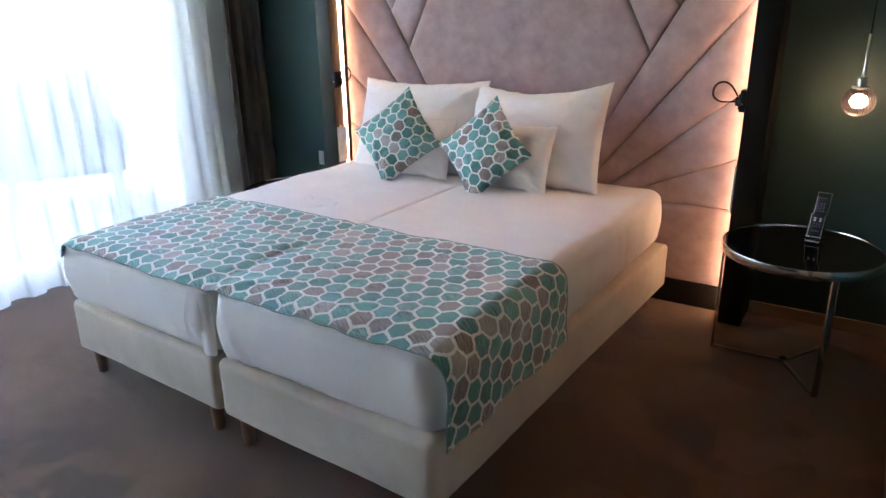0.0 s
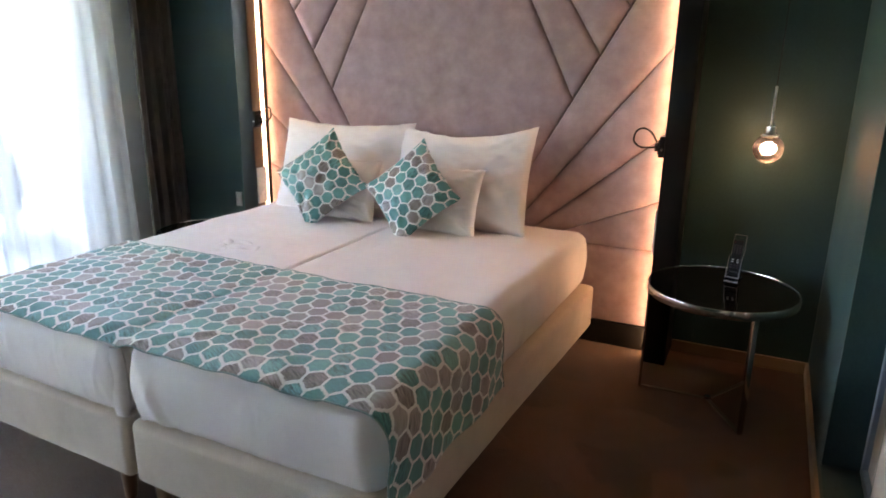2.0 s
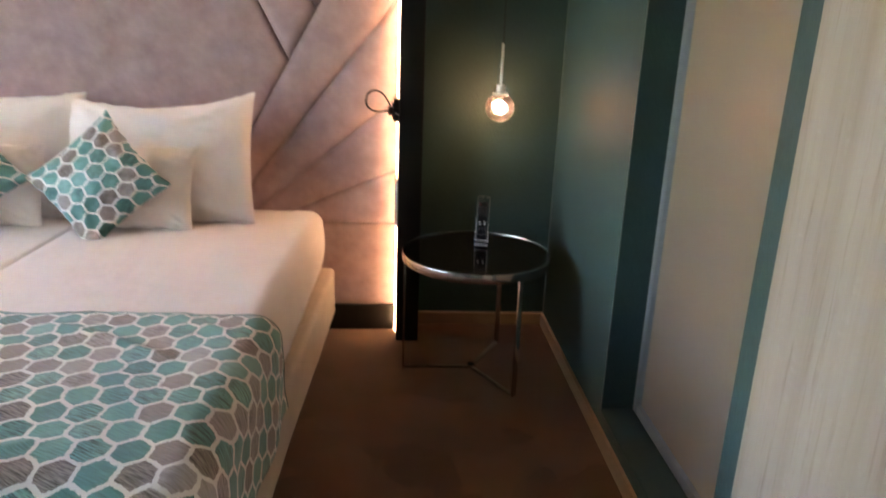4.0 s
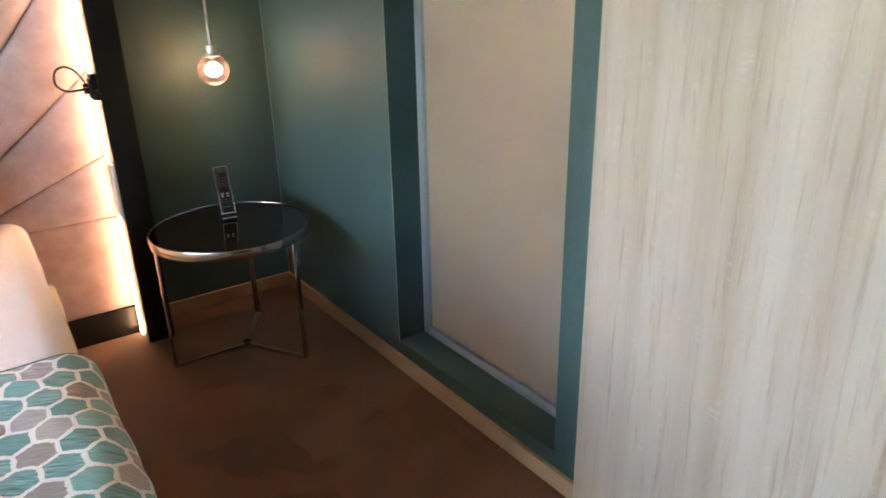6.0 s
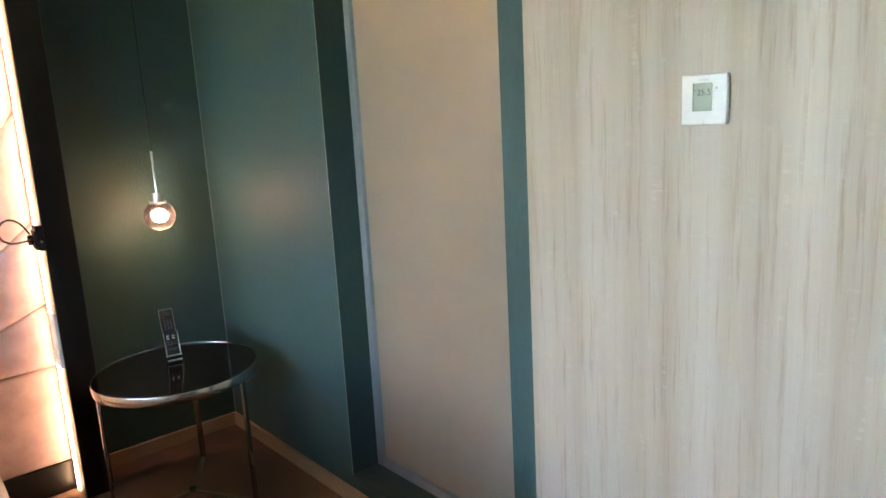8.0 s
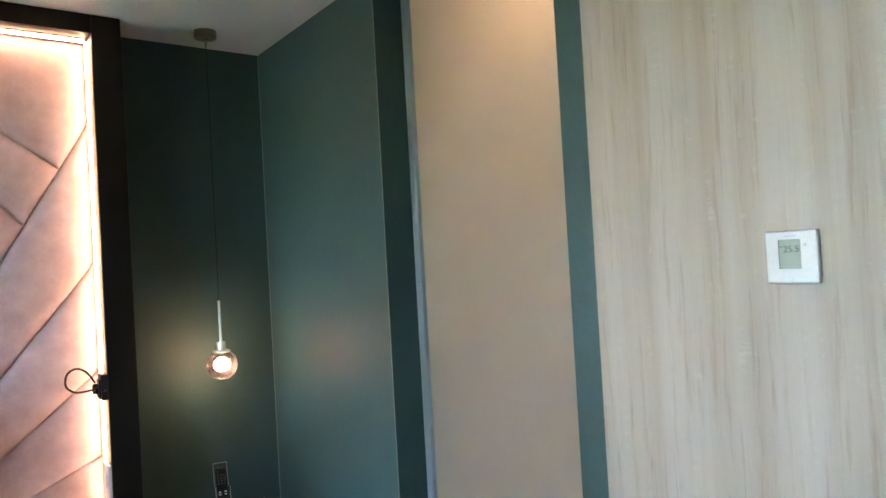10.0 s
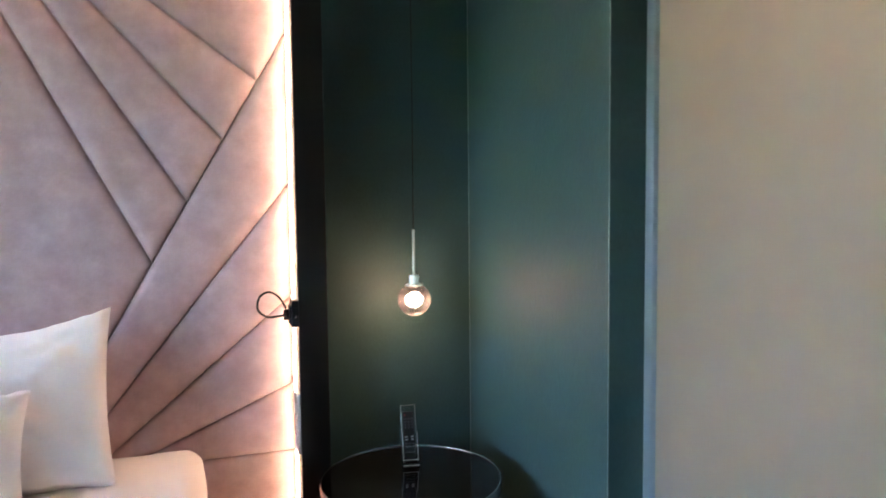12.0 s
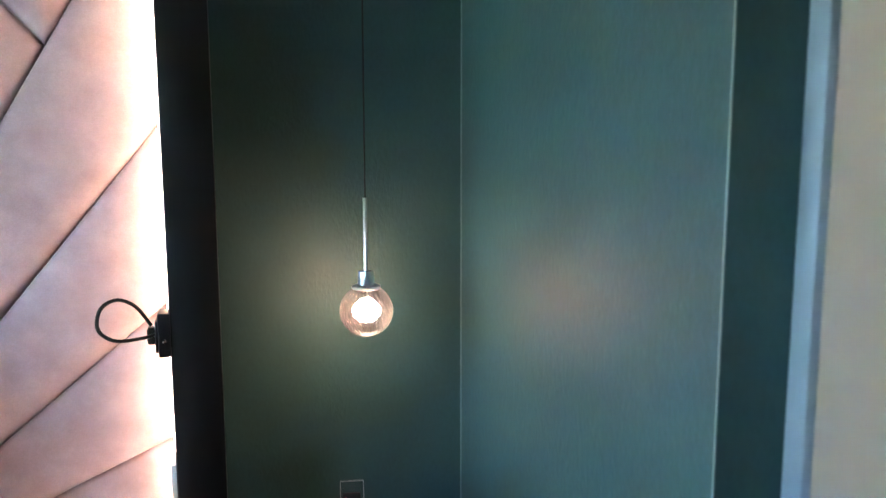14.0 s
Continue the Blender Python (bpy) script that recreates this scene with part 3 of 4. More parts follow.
for x0, x1 in ((PX1 - 0.002, PX1 - 0.0001), (PX0 + 0.0001, PX0 + 0.002)):
    part("led_spill_strip", block(x0, x1, POST_Y + 0.003, -0.058, 0.001, PZ1), M_LED_SPILL, frame_ob, "brown strip painted as strip light falling on the black post")
part("plinth", block(PX0, PX1, -0.004, YB, 0, PZ0, bevel=0.002), M_BLACK, frame_ob)

head = thing("headboard", pose(0, 0, 0), "dusty pink velvet headboard in fanned padded panels", "headboard")
part("backing", block(PX0 + 0.001, PX1 - 0.001, 0.022, YB - 0.001, PZ0, PZ1), M_VELVET, head)
CX = (PX0 + PX1) / 2
R, T, B = PX1, PZ1, PZ0
SEAM_Z = 0.508


def diag(z):
    return 0.763 + (z - 1.200) / 1.745


J = [(0.763, 1.200), (0.880, 1.404), (1.000, 1.613), (1.117, 1.818)]
TOPS = [x - (T - z) / slope for (x, z), slope in zip(J, (1.97, 1.56, 1.11, 0.73))]
DR = 1.200 + (R - 0.763) * 1.745
right_half = [
    [J[0], (TOPS[0], T), (TOPS[1], T), J[1]],
    [J[1], (TOPS[1], T), (TOPS[2], T), J[2]],
    [J[2], (TOPS[2], T), (TOPS[3], T), J[3]],
    [J[3], (TOPS[3], T), (R, T), (R, DR)],
    [(R, DR), (diag(SEAM_Z), SEAM_Z), (0.454, SEAM_Z), (R, 1.475)],
    [(R, 1.475), (0.454, SEAM_Z), (0.545, SEAM_Z), (R, 1.075)],
    [(R, 1.075), (0.545, SEAM_Z), (0.640, SEAM_Z), (R, 0.757)],
    [(R, 0.757), (0.640, SEAM_Z), (R, SEAM_Z)],
]


def mirror(poly):
    return [(2 * CX - x, z) for x, z in reversed(poly)]


def pad(poly, depth=0.024):
    """A padded panel: flat in the middle, rolled over to the seams."""
    bm = bmesh.new()
    xs, zs = [p[0] for p in poly], [p[1] for p in poly]
    bm.faces.new([bm.verts.new((x, 0, z)) for x, z in poly])
    lines = []
    area = sum(a[0] * b[1] - b[0] * a[1] for a, b in zip(poly, poly[1:] + poly[:1]))
    for a, b in zip(poly, poly[1:] + poly[:1]):
        d = Vector((b[0] - a[0], 0, b[1] - a[1])).normalized()
        inward = Vector((-d.z, 0, d.x)) * (1 if area > 0 else -1)
        lines.append((Vector((a[0], 0, a[1])), inward))
    for a, n_ in lines:
        for k in (0.0025, 0.007, 0.014, 0.026, 0.042, 0.060):
            bmesh.ops.bisect_plane(bm, geom=bm.verts[:] + bm.edges[:] + bm.faces[:], plane_co=a + n_ * k, plane_no=n_, dist=1e-6)
    for axis, lo, hi in ((0, min(xs), max(xs)), (2, min(zs), max(zs))):
        for k in range(1, int((hi - lo) / 0.09)):
            co, no = Vector((0, 0, 0)), Vector((0, 0, 0))
            co[axis], no[axis] = lo + k * 0.09, 1
            bmesh.ops.bisect_plane(bm, geom=bm.verts[:] + bm.edges[:] + bm.faces[:], plane_co=co, plane_no=no, dist=1e-6)
    for v in bm.verts:
        d = max(0.0, min((v.co - a).dot(n_) for a, n_ in lines))
        u = min(1.0, d / 0.060)
        h = math.sqrt(max(0.0, 1 - (1 - u) ** 2.4))
        ripple = 0.0016 * noise.noise((v.co.x * 6, 0.3, v.co.z * 6)) * u
        v.co.y = 0.016 - depth * h - ripple
    return bm


polys = [[(TOPS[0], T), J[0], (diag(SEAM_Z), SEAM_Z), (2 * CX - diag(SEAM_Z), SEAM_Z), (2 * CX - J[0][0], J[0][1]), (2 * CX - TOPS[0], T)]]
for poly in right_half:
    polys += [poly, mirror(poly)]
polys.append([(PX0, SEAM_Z), (PX1, SEAM_Z), (PX1, B), (PX0, B)])
for poly in polys:
    ob = part("padded_panel", pad(poly), M_VELVET, head)


def diodes(a0, a1, lo, hi, y0, y1, axis):
    """The strip's glowing body, notched between its diodes."""
    bm, step, k = bmesh.new(), 0.016, 0
    while a0 + k * step < a1:
        a = a0 + k * step
        for s0, s1, d in ((0.0, 0.0095, 0.0), (0.0095, step, 0.0045)):
            b0, b1 = a + s0, min(a + s1, a1)
            if b1 - b0 < 1e-4:
                continue
            c = ((b0, b1, y0 + d, y1 - d, lo, hi) if axis == "x" else (lo, hi, y0 + d, y1 - d, b0, b1))
            v = [bm.verts.new((x, y, z)) for x in c[:2] for y in c[2:4] for z in c[4:]]
            for f in ((0, 1, 3, 2), (4, 6, 7, 5), (0, 4, 5, 1), (2, 3, 7, 6), (0, 2, 6, 4), (1, 5, 7, 3)):
                bm.faces.new([v[i] for i in f])
        k += 1
    return bm


def led_run(name, x0, x1, z0, z1, face):
    """A diffused strip with its row of diodes, on the inner face of the frame."""
    s = thing(name, pose(0, 0, 0), "glowing warm white light strip inside the black frame", "light strip", "headboard light strips")
    y0, y1 = -0.052, -0.030
    if face == "top":
        part("channel", block(x0, x1, y0 - 0.004, y1 + 0.004, z0 - 0.004, z0, bevel=0.001), M_STEEL, s)
        part("diffuser", diodes(x0, x1, z0 - 0.009, z0 - 0.0042, y0, y1, "x"), M_LED, s, "glowing diffuser")
    else:
        d = -1 if face == "right" else 1
        a, b = sorted((x0, x0 + d * 0.004))
        part("channel", block(a, b, y0 - 0.004, y1 + 0.004, z0, z1, bevel=0.001), M_STEEL, s)
        a, b = sorted((x0 + d * 0.0042, x0 + d * 0.009))
        part("diffuser", diodes(z0, z1, a, b, y0, y1, "z"), M_LED, s, "glowing diffuser")
    return s


led_run("light_strip", PX1, PX1, 0.01, PZ1 - 0.012, "right")
led_run("light_strip", PX0, PX0, 0.01, PZ1 - 0.012, "left")
led_run("light_strip", PX0 + 0.012, PX1 - 0.012, PZ1, PZ1, "top")


def socket_plate(x, d):
    s = thing("socket_plate", pose(x, 0, 0), "white upright double socket plate on the black frame", "socket", "bedside sockets")
    a, b = sorted((0.0, d * 0.012))
    plate = part("plate", block(a, b, -0.124, -0.044, 0.530, 0.740, bevel=0.003), M_WHITE, s)
    for z in (0.57, 0.67):
        bm = bmesh.new()
        lathe(bm, [(0.022, 0), (0.022, 0.003), (0.018, 0.003), (0.018, 0.0005)], 20)
        bmesh.ops.transform(bm, matrix=pose(d * 0.012, -0.084, z + 0.015, 0, 90 * d, 0), verts=bm.verts)
        part("outlet", bm, M_WHITE, plate)
    return s


socket_plate(PX1, -1)
socket_plate(PX0, 1)


def reading_lamp(x, d):
    """Black box with a flexible neck bent round in a loop and the lamp head parked on the box."""
    s = thing("reading_lamp", pose(x, -0.104, 1.022), "black flexible reading lamp looped beside the headboard", "lamp", "reading lamps")
    a, b = sorted((0.0, d * 0.024))
    mount = part("mount", block(a, b, -0.030, 0.030, -0.045, 0.047, bevel=0.003), M_DARKPLASTIC, s)
    a, b = sorted((d * 0.0241, d * 0.030))
    part("cover", block(a, b, -0.024, 0.024, -0.036, 0.030, bevel=0.002), M_DARKPLASTIC, mount)
    bm = bmesh.new()
    lathe(bm, [(0.0, 0), (0.0045, 0.0), (0.004, 0.003), (0.0, 0.004)], 14)
    bmesh.ops.transform(bm, matrix=pose(d * 0.012, -0.0302, -0.01, 90, 0, 0), verts=bm.verts)
    part("button", bm, M_CHROME, mount, "small chrome button")
    path = smooth_path([(d * 0.028, -0.01, 0.000), (d * 0.06, -0.02, -0.004), (d * 0.105, -0.028, -0.003), (d * 0.134, -0.026, 0.022), (d * 0.128, -0.02, 0.062), (d * 0.098, -0.012, 0.077), (d * 0.065, -0.006, 0.060), (d * 0.038, 0.0, 0.018)])
    part("neck", tube(bmesh.new(), path, 0.0038), M_DARKPLASTIC, s)
    bm = bmesh.new()
    lathe(bm, [(0.0, 0), (0.010, 0.0), (0.012, 0.008), (0.012, 0.030), (0.008, 0.036), (0.0, 0.036)], 18)
    bmesh.ops.transform(bm, matrix=pose(d * 0.036, 0.004, -0.022), verts=bm.verts)
    part("head", bm, M_DARKPLASTIC, s)
    return s


reading_lamp(PX1, -1)
reading_lamp(PX0, 1)


# ---- bed ----
def rounded_slab(x0, x1, y0, y1, z0, z1, r, rz, n=5, wobble=0.0, seed=0, bulge=0.0):
    """A slab with rounded corners in plan (r) and rounded top and bottom edges (rz), its surface slightly uneven."""
    bm = bmesh.new()

    def outline(inset):
        rr = min(max(r - inset, 0.02), (x1 - x0) / 2 - inset - 0.0005)
        pts = []
        for cx, cy, a0 in ((x1 - inset - rr, y1 - inset - rr, 0), (x0 + inset + rr, y1 - inset - rr, 90), (x0 + inset + rr, y0 + inset + rr, 180), (x1 - inset - rr, y0 + inset + rr, 270)):
            for k in range(n + 1):
                a = radians(a0 + 90 * k / n)
                pts.append((cx + rr * math.cos(a), cy + rr * math.sin(a)))
        dense = []
        for i, (p, q) in enumerate(zip(pts, pts[1:] + pts[:1])):
            m = 130 if i % (n + 1) == n else 1
            dense += [(p[0] + (q[0] - p[0]) * k / m, p[1] + (q[1] - p[1]) * k / m) for k in range(m)]
        return dense

    levels = []
    for k in range(n + 1):
        a = radians(90 * k / n)
        levels.append((rz * (1 - math.sin(a)), z0 + rz * (1 - math.cos(a))))
    mid = 6
    for k in range(1, mid):
        f = k / mid
        levels.append((-bulge * math.sin(math.pi * f), z0 + rz + (z1 - z0 - 2 * rz) * f))
    for k in range(n + 1):
        a = radians(90 * k / n)
        levels.append((rz * (1 - math.cos(a)), z1 - rz * (1 - math.sin(a))))
    for k in range(1, 9):
        levels.append((rz + ((x1 - x0) / 2 - rz - 0.003) * k / 8, z1))
    rings = []
    for inset, z in levels:
        ring = []
        for x, y in outline(inset):
            if inset == levels[-1][0]:
                x = (x0 + x1) / 2      # the last ring closes on the middle line
            w = Vector((x, y, z))
            if wobble:
                w += wobble * noise.noise_vector(Vector((x * 3.1, y * 3.1, z * 4 + seed))) + 0.3 * wobble * noise.noise_vector(Vector((x * 11, y * 11, z * 9 + seed)))
            ring.append(bm.verts.new(w))
        rings.append(ring)
    for a, b in zip(rings, rings[1:]):
        for k in range(len(a)):
            bm.faces.new((a[k], a[(k + 1) % len(a)], b[(k + 1) % len(a)], b[k]))
    bm.faces.new(rings[0])
    bmesh.ops.remove_doubles(bm, verts=rings[-1], dist=0.002)
    return bm


BZ0, BZ1, MZ = 0.108, 0.318, 0.582
BED = pose(-0.035, -1.98, 0, 0, 0, -2.3) @ pose(0, 2.0, 0)   # the bases stand a little askew
TOP = pose(-0.030, -1.98, 0, 0, 0, -1.1) @ pose(0, 2.0, 0)
for x0, x1, legs in ((-0.905, -0.004, (-0.83, -0.075)), (0.012, 0.905, (0.085, 0.83))):
    base = thing("boxspring_bed", BED, "cream velour box-spring bed base on short wooden legs", "bed", "twin beds")
    part("body", rounded_slab(x0, x1, -2.005, -0.03, BZ0, BZ1, 0.028, 0.02, wobble=0.004, seed=x0), M_CREAM, base)
    for lx in legs:
        for ly in (-1.962, -0.105):
            part("leg", lathe(bmesh.new(), [(0.0, 0), (0.019, 0), (0.0205, 0.004), (0.026, BZ0 + 0.012), (0.0, BZ0 + 0.012)], 20, (lx, ly, 0)), M_LEG, base)


def mattress(x0, x1, seed, pulls, inner):
    """pulls: (x from, x to, how many, how deep) of the thin drawn folds on the foot end; inner: the side that meets the other mattress."""
    bm = rounded_slab(x0, x1, -1.998, -0.03, BZ1 - 0.006, MZ, 0.07, 0.062, n=7, wobble=0.0085, seed=seed, bulge=0.010)
    for v in bm.verts:
        # the sheet is drawn tight over the inner edge, which is far less round than the others
        inset = abs(v.co.x - inner)
        if inset < 0.075 and v.co.z > MZ - 0.068 and v.co.y > -1.95:
            tight = max(0.0, min(1.0, (v.co.y + 1.95) / 0.10))
            edge = MZ - 0.015 + math.sqrt(max(0.0, 0.015**2 - max(0.0, 0.015 - inset) ** 2))
            v.co.z += max(0.0, edge - v.co.z) * tight * min(1.0, (0.075 - inset) / 0.02)
    rng = random.Random(int(seed))
    folds = []
    for xa, xb, count, deep in pulls:
        for k in range(count):
            folds.append((xa + (xb - xa) * (k + rng.uniform(0.1, 0.9)) / count, rng.uniform(-0.35, 0.30), 0.45 * deep * rng.uniform(0.4, 1.0), rng.uniform(0.005, 0.010), rng.uniform(0.30, 0.48), rng.uniform(0.05, 0.11)))
    tucks = [(rng.uniform(-0.75, -0.30), rng.uniform(-0.2, 0.5), rng.uniform(0.003, 0.006), rng.uniform(0.006, 0.010), rng.uniform(0.36, 0.44), rng.uniform(0.03, 0.06)) for k in range(7)]
    for v in bm.verts:
        # pulled cloth: thin upright folds on the sides, near the foot end above all
        side = max(0.0, min(1.0, (MZ - 0.03 - v.co.z) / 0.12))
        if v.co.y < -1.9:
            v.co.y += 0.007 * side * noise.noise((v.co.x * 24 + v.co.z * 7, seed, v.co.z * 3)) * (0.4 + noise.noise((v.co.x * 3, seed, 0)) ** 2 * 3)
            for fx, slant, h, w, mid, far in folds:
                d = (v.co.x - fx - slant * (v.co.z - mid)) / w
                if abs(d) < 3:
                    v.co.y -= h * math.exp(-d * d) * math.exp(-((v.co.z - mid) / far) ** 2)
        else:
            v.co.x += 0.003 * side * noise.noise((v.co.y * 18, seed, v.co.z * 3))
            if v.co.x > x1 - 0.03:
                for fy, slant, h, w, mid, far in tucks:
                    d = (v.co.y - fy - slant * (v.co.z - mid)) / w
                    if abs(d) < 3:
                        v.co.x -= h * math.exp(-d * d) * math.exp(-((v.co.z - mid) / far) ** 2)
    return bm


def pleat(x, y, z0, z1, w, seed):
    """A tuck of loose sheet: a soft upright roll that tapers towards the top."""
    bm = bmesh.new()
    pts = [(x + 0.006 * noise.noise((z0 + k * 0.02, seed, 1)), y, z0 + (z1 - z0) * k / 12) for k in range(13)]
    rings = []
    for k, (px, py, pz) in enumerate(pts):
        f = k / 12
        wr = w * (0.35 + 0.65 * math.sin(math.pi * (0.15 + 0.75 * (1 - f))))
        rings.append([bm.verts.new((px + wr * math.cos(a), py + 0.55 * wr * math.sin(a), pz)) for a in (2 * math.pi * i / 14 for i in range(14))])
    for a, b in zip(rings, rings[1:]):
        for i in range(14):
            bm.faces.new((a[i], a[(i + 1) % 14], b[(i + 1) % 14], b[i]))
    bm.faces.new(rings[0]), bm.faces.new(rings[-1])
    return bm


def crumple(x, y, seed):
    """Small ridges of creased sheet on top of the mattress."""
    bm = bmesh.new()
    rng = random.Random(seed)
    for k in range(8):
        a, far = radians(rng.uniform(-65, 50)), rng.uniform(0.14, 0.30)
        cx, cy = x + rng.uniform(-0.12, 0.12), y + rng.uniform(-0.06, 0.06)
        n, rows = 14, []
        for i in range(n + 1):
            f = i / n
            h = 0.0085 * math.sin(math.pi * f) * (0.7 + 0.5 * math.sin(9 * f + k))
            px, py = cx + far * (f - 0.5) * math.cos(a), cy + far * (f - 0.5) * math.sin(a) + 0.012 * math.sin(3 * f + k)
            row = []
            for q in (-1, -0.6, -0.25, 0, 0.25, 0.6, 1):
                zz = MZ - 0.003 + (h + 0.002) * (1 - q * q) ** 1.5
                row.append(bm.verts.new((px - math.sin(a) * 0.030 * q, py + math.cos(a) * 0.030 * q, zz - 0.002 * abs(q))))
            rows.append(row)
        for r0, r1 in zip(rows, rows[1:]):
            for i in range(6):
                bm.faces.new((r0[i], r0[i + 1], r1[i + 1], r1[i]))
    return bm


bed_left = thing("mattress", TOP, "mattress in a creased white cotton sheet", "mattress", "twin mattresses")
part("sheet", mattress(-0.905, -0.004, 2.0, [(-0.62, -0.34, 9, 0.005), (-0.34, -0.06, 16, 0.008)], -0.004), M_SHEET, bed_left)
part("sheet_fold", pleat(-0.045, -1.978, 0.292, 0.545, 0.040, 3), M_SHEET, bed_left, "loose fold of white sheet")
part("sheet_crease", crumple(-0.42, -1.06, 4), M_SHEET, bed_left, "small creases in the white sheet")
bed_right = thing("mattress", TOP, "mattress wrapped in a smooth white cotton sheet", "mattress", "twin mattresses")
part("sheet", mattress(0.000, 0.896, 5.0, [(0.06, 0.45, 5, 0.004), (0.44, 0.62, 9, 0.006), (0.62, 0.85, 4, 0.005)], 0.000), M_SHEET, bed_right)

part("sheet_fold", pleat(0.040, -1.968, 0.310, 0.47, 0.020, 6), M_SHEET, bed_right, "narrow tuck of white sheet")


CREASES = [((0.36, -1.32), (0.74, -1.51), 0.010), ((0.70, -1.30), (0.84, -1.38), 0.008), ((-0.55, -1.30), (-0.03, -1.60), 0.009), ((-0.30, -1.75), (-0.05, -1.62), 0.006), ((0.10, -1.93), (0.32, -1.80), 0.007), ((0.45, -1.95), (0.62, -1.83), 0.007), ((-0.75, -1.36), (-0.35, -1.27), 0.009)]


def runner_point(s, y):
    """Across the bed: s runs along the cloth from the hem on one side over the top to the other."""
    xa, xb, r, top = -0.915, 0.930, 0.08, MZ + 0.012
    drop = 0.275
    arc = r * math.pi / 2
    flat = xb - xa - 2 * r
    if s < drop - r:
        p, o = (xa, top - r - (drop - r - s)), (-1, 0)
    elif s < drop - r + arc:
        a = (s - (drop - r)) / r
        p, o = (xa + r - r * math.cos(a), top - r + r * math.sin(a)), (-math.cos(a), math.sin(a))
    elif s < drop - r + arc + flat:
        p, o = (xa + r + s - (drop - r + arc), top), (0, 1)
    elif s < drop - r + 2 * arc + flat:
        a = (s - (drop - r + arc + flat)) / r
        p, o = (xb - r + r * math.sin(a), top - r + r * math.cos(a)), (math.sin(a), math.cos(a))
    else:
        p, o = (xb, top - r - (s - (drop - r + 2 * arc + flat))), (1, 0)
    hang = max(0.0, (top - r - p[1]) / drop)
    p = (p[0], p[1] + hang * 0.016 * noise.noise((y * 6.5, 2.7, 0.4)) - 0.006 * hang)
    ripple = 0.008 * noise.noise((s * 3.0, y * 4.0, 1.5)) + 0.006 * noise.noise((s * 9.0 + y * 4, y * 8.0, 3.5)) + 0.0022 * noise.noise((s * 21.0 - y * 9, y * 19.0, 5.5))
    ripple += hang * (0.016 + 0.012 * math.sin(y * 17 + 1.0))
    crease = 0.0
    for (ax, ay), (bx, by), h in CREASES:
        f = max(0.0, min(1.0, ((p[0] - ax) * (bx - ax) + (y - ay) * (by - ay)) / ((bx - ax) ** 2 + (by - ay) ** 2)))
        d = math.hypot(p[0] - ax - f * (bx - ax), y - ay - f * (by - ay))
        crease += h * (4 * f * (1 - f)) ** 0.4 * math.exp(-(d / 0.013) ** 2)
    front = max(0.0, min(1.0, (-1.72 - y) / 0.25))
    ripple += 0.003 * front * noise.noise((s * 7.5 + y * 5, y * 5, 6.5)) + 0.007 * front ** 2 * noise.noise((s * 13.0 - y * 9, y * 4, 2.5)) * (1 - hang)
    droop = 0.020 * max(0.0, min(1.0, (-1.93 - y) / 0.07)) ** 2
    gap = 0.008 * math.exp(-(p[0] / 0.03) ** 2)
    corner = 0.045 * max(0.0, min(1.0, (-1.92 - y) / 0.085)) ** 2 * max(0.0, min(1.0, (-0.82 - p[0]) / 0.08))
    return Vector((p[0] + corner + o[0] * (ripple + crease), y, p[1] + o[1] * (ripple + crease) - droop * (1 - hang) - gap * (o[1] > 0.9)))


LONG = 2 * (0.275 - 0.08) + math.pi * 0.08 + (1.845 - 0.16)
S0 = 0.222   # the cloth barely reaches over the window side of the bed
RY0, RY1 = -2.005, -1.255


def runner_sheet():
    bm = bmesh.new()
    uv = bm.loops.layers.uv.new("UVMap")
    ns, ny, grid = 190, 60, {}
    for k in range(ns + 1):
        for j in range(ny + 1):
            s, f = S0 + (LONG - S0) * k / ns, j / ny
            y = RY0 + (RY1 - RY0) * f + 0.006 * noise.noise((s * 2, f * 2, 8))
            v = bm.verts.new(runner_point(s, y))
            grid[k, j] = v, (RY1 - RY0) * f, s
    for k in range(ns):
        for j in range(ny):
            ks = ((k, j), (k + 1, j), (k + 1, j + 1), (k, j + 1))
            f = bm.faces.new([grid[q][0] for q in ks])
            for loop, q in zip(f.loops, ks):
                loop[uv].uv = (grid[q][2], grid[q][1])
    return bm


def thicken(ob, t):
    m = ob.modifiers.new("thickness", "SOLIDIFY")
    m.thickness, m.offset = t, -1
    return ob


runner = thing("bed_runner", TOP, "teal and grey hexagon print bed runner draped across the bed", "bed runner")
cloth = thicken(part("cloth", runner_sheet(), M_HEX, runner), 0.004)
for y in (RY0, RY1):
    part("edging", tube(bmesh.new(), [runner_point(S0 + (LONG - S0) * k / 160, y + 0.006 * noise.noise(((S0 + (LONG - S0) * k / 160) * 2, (y - RY0) / (RY1 - RY0) * 2, 8))) for k in range(161)], 0.0024, 8), M_PIPING, cloth, "plain teal edging")


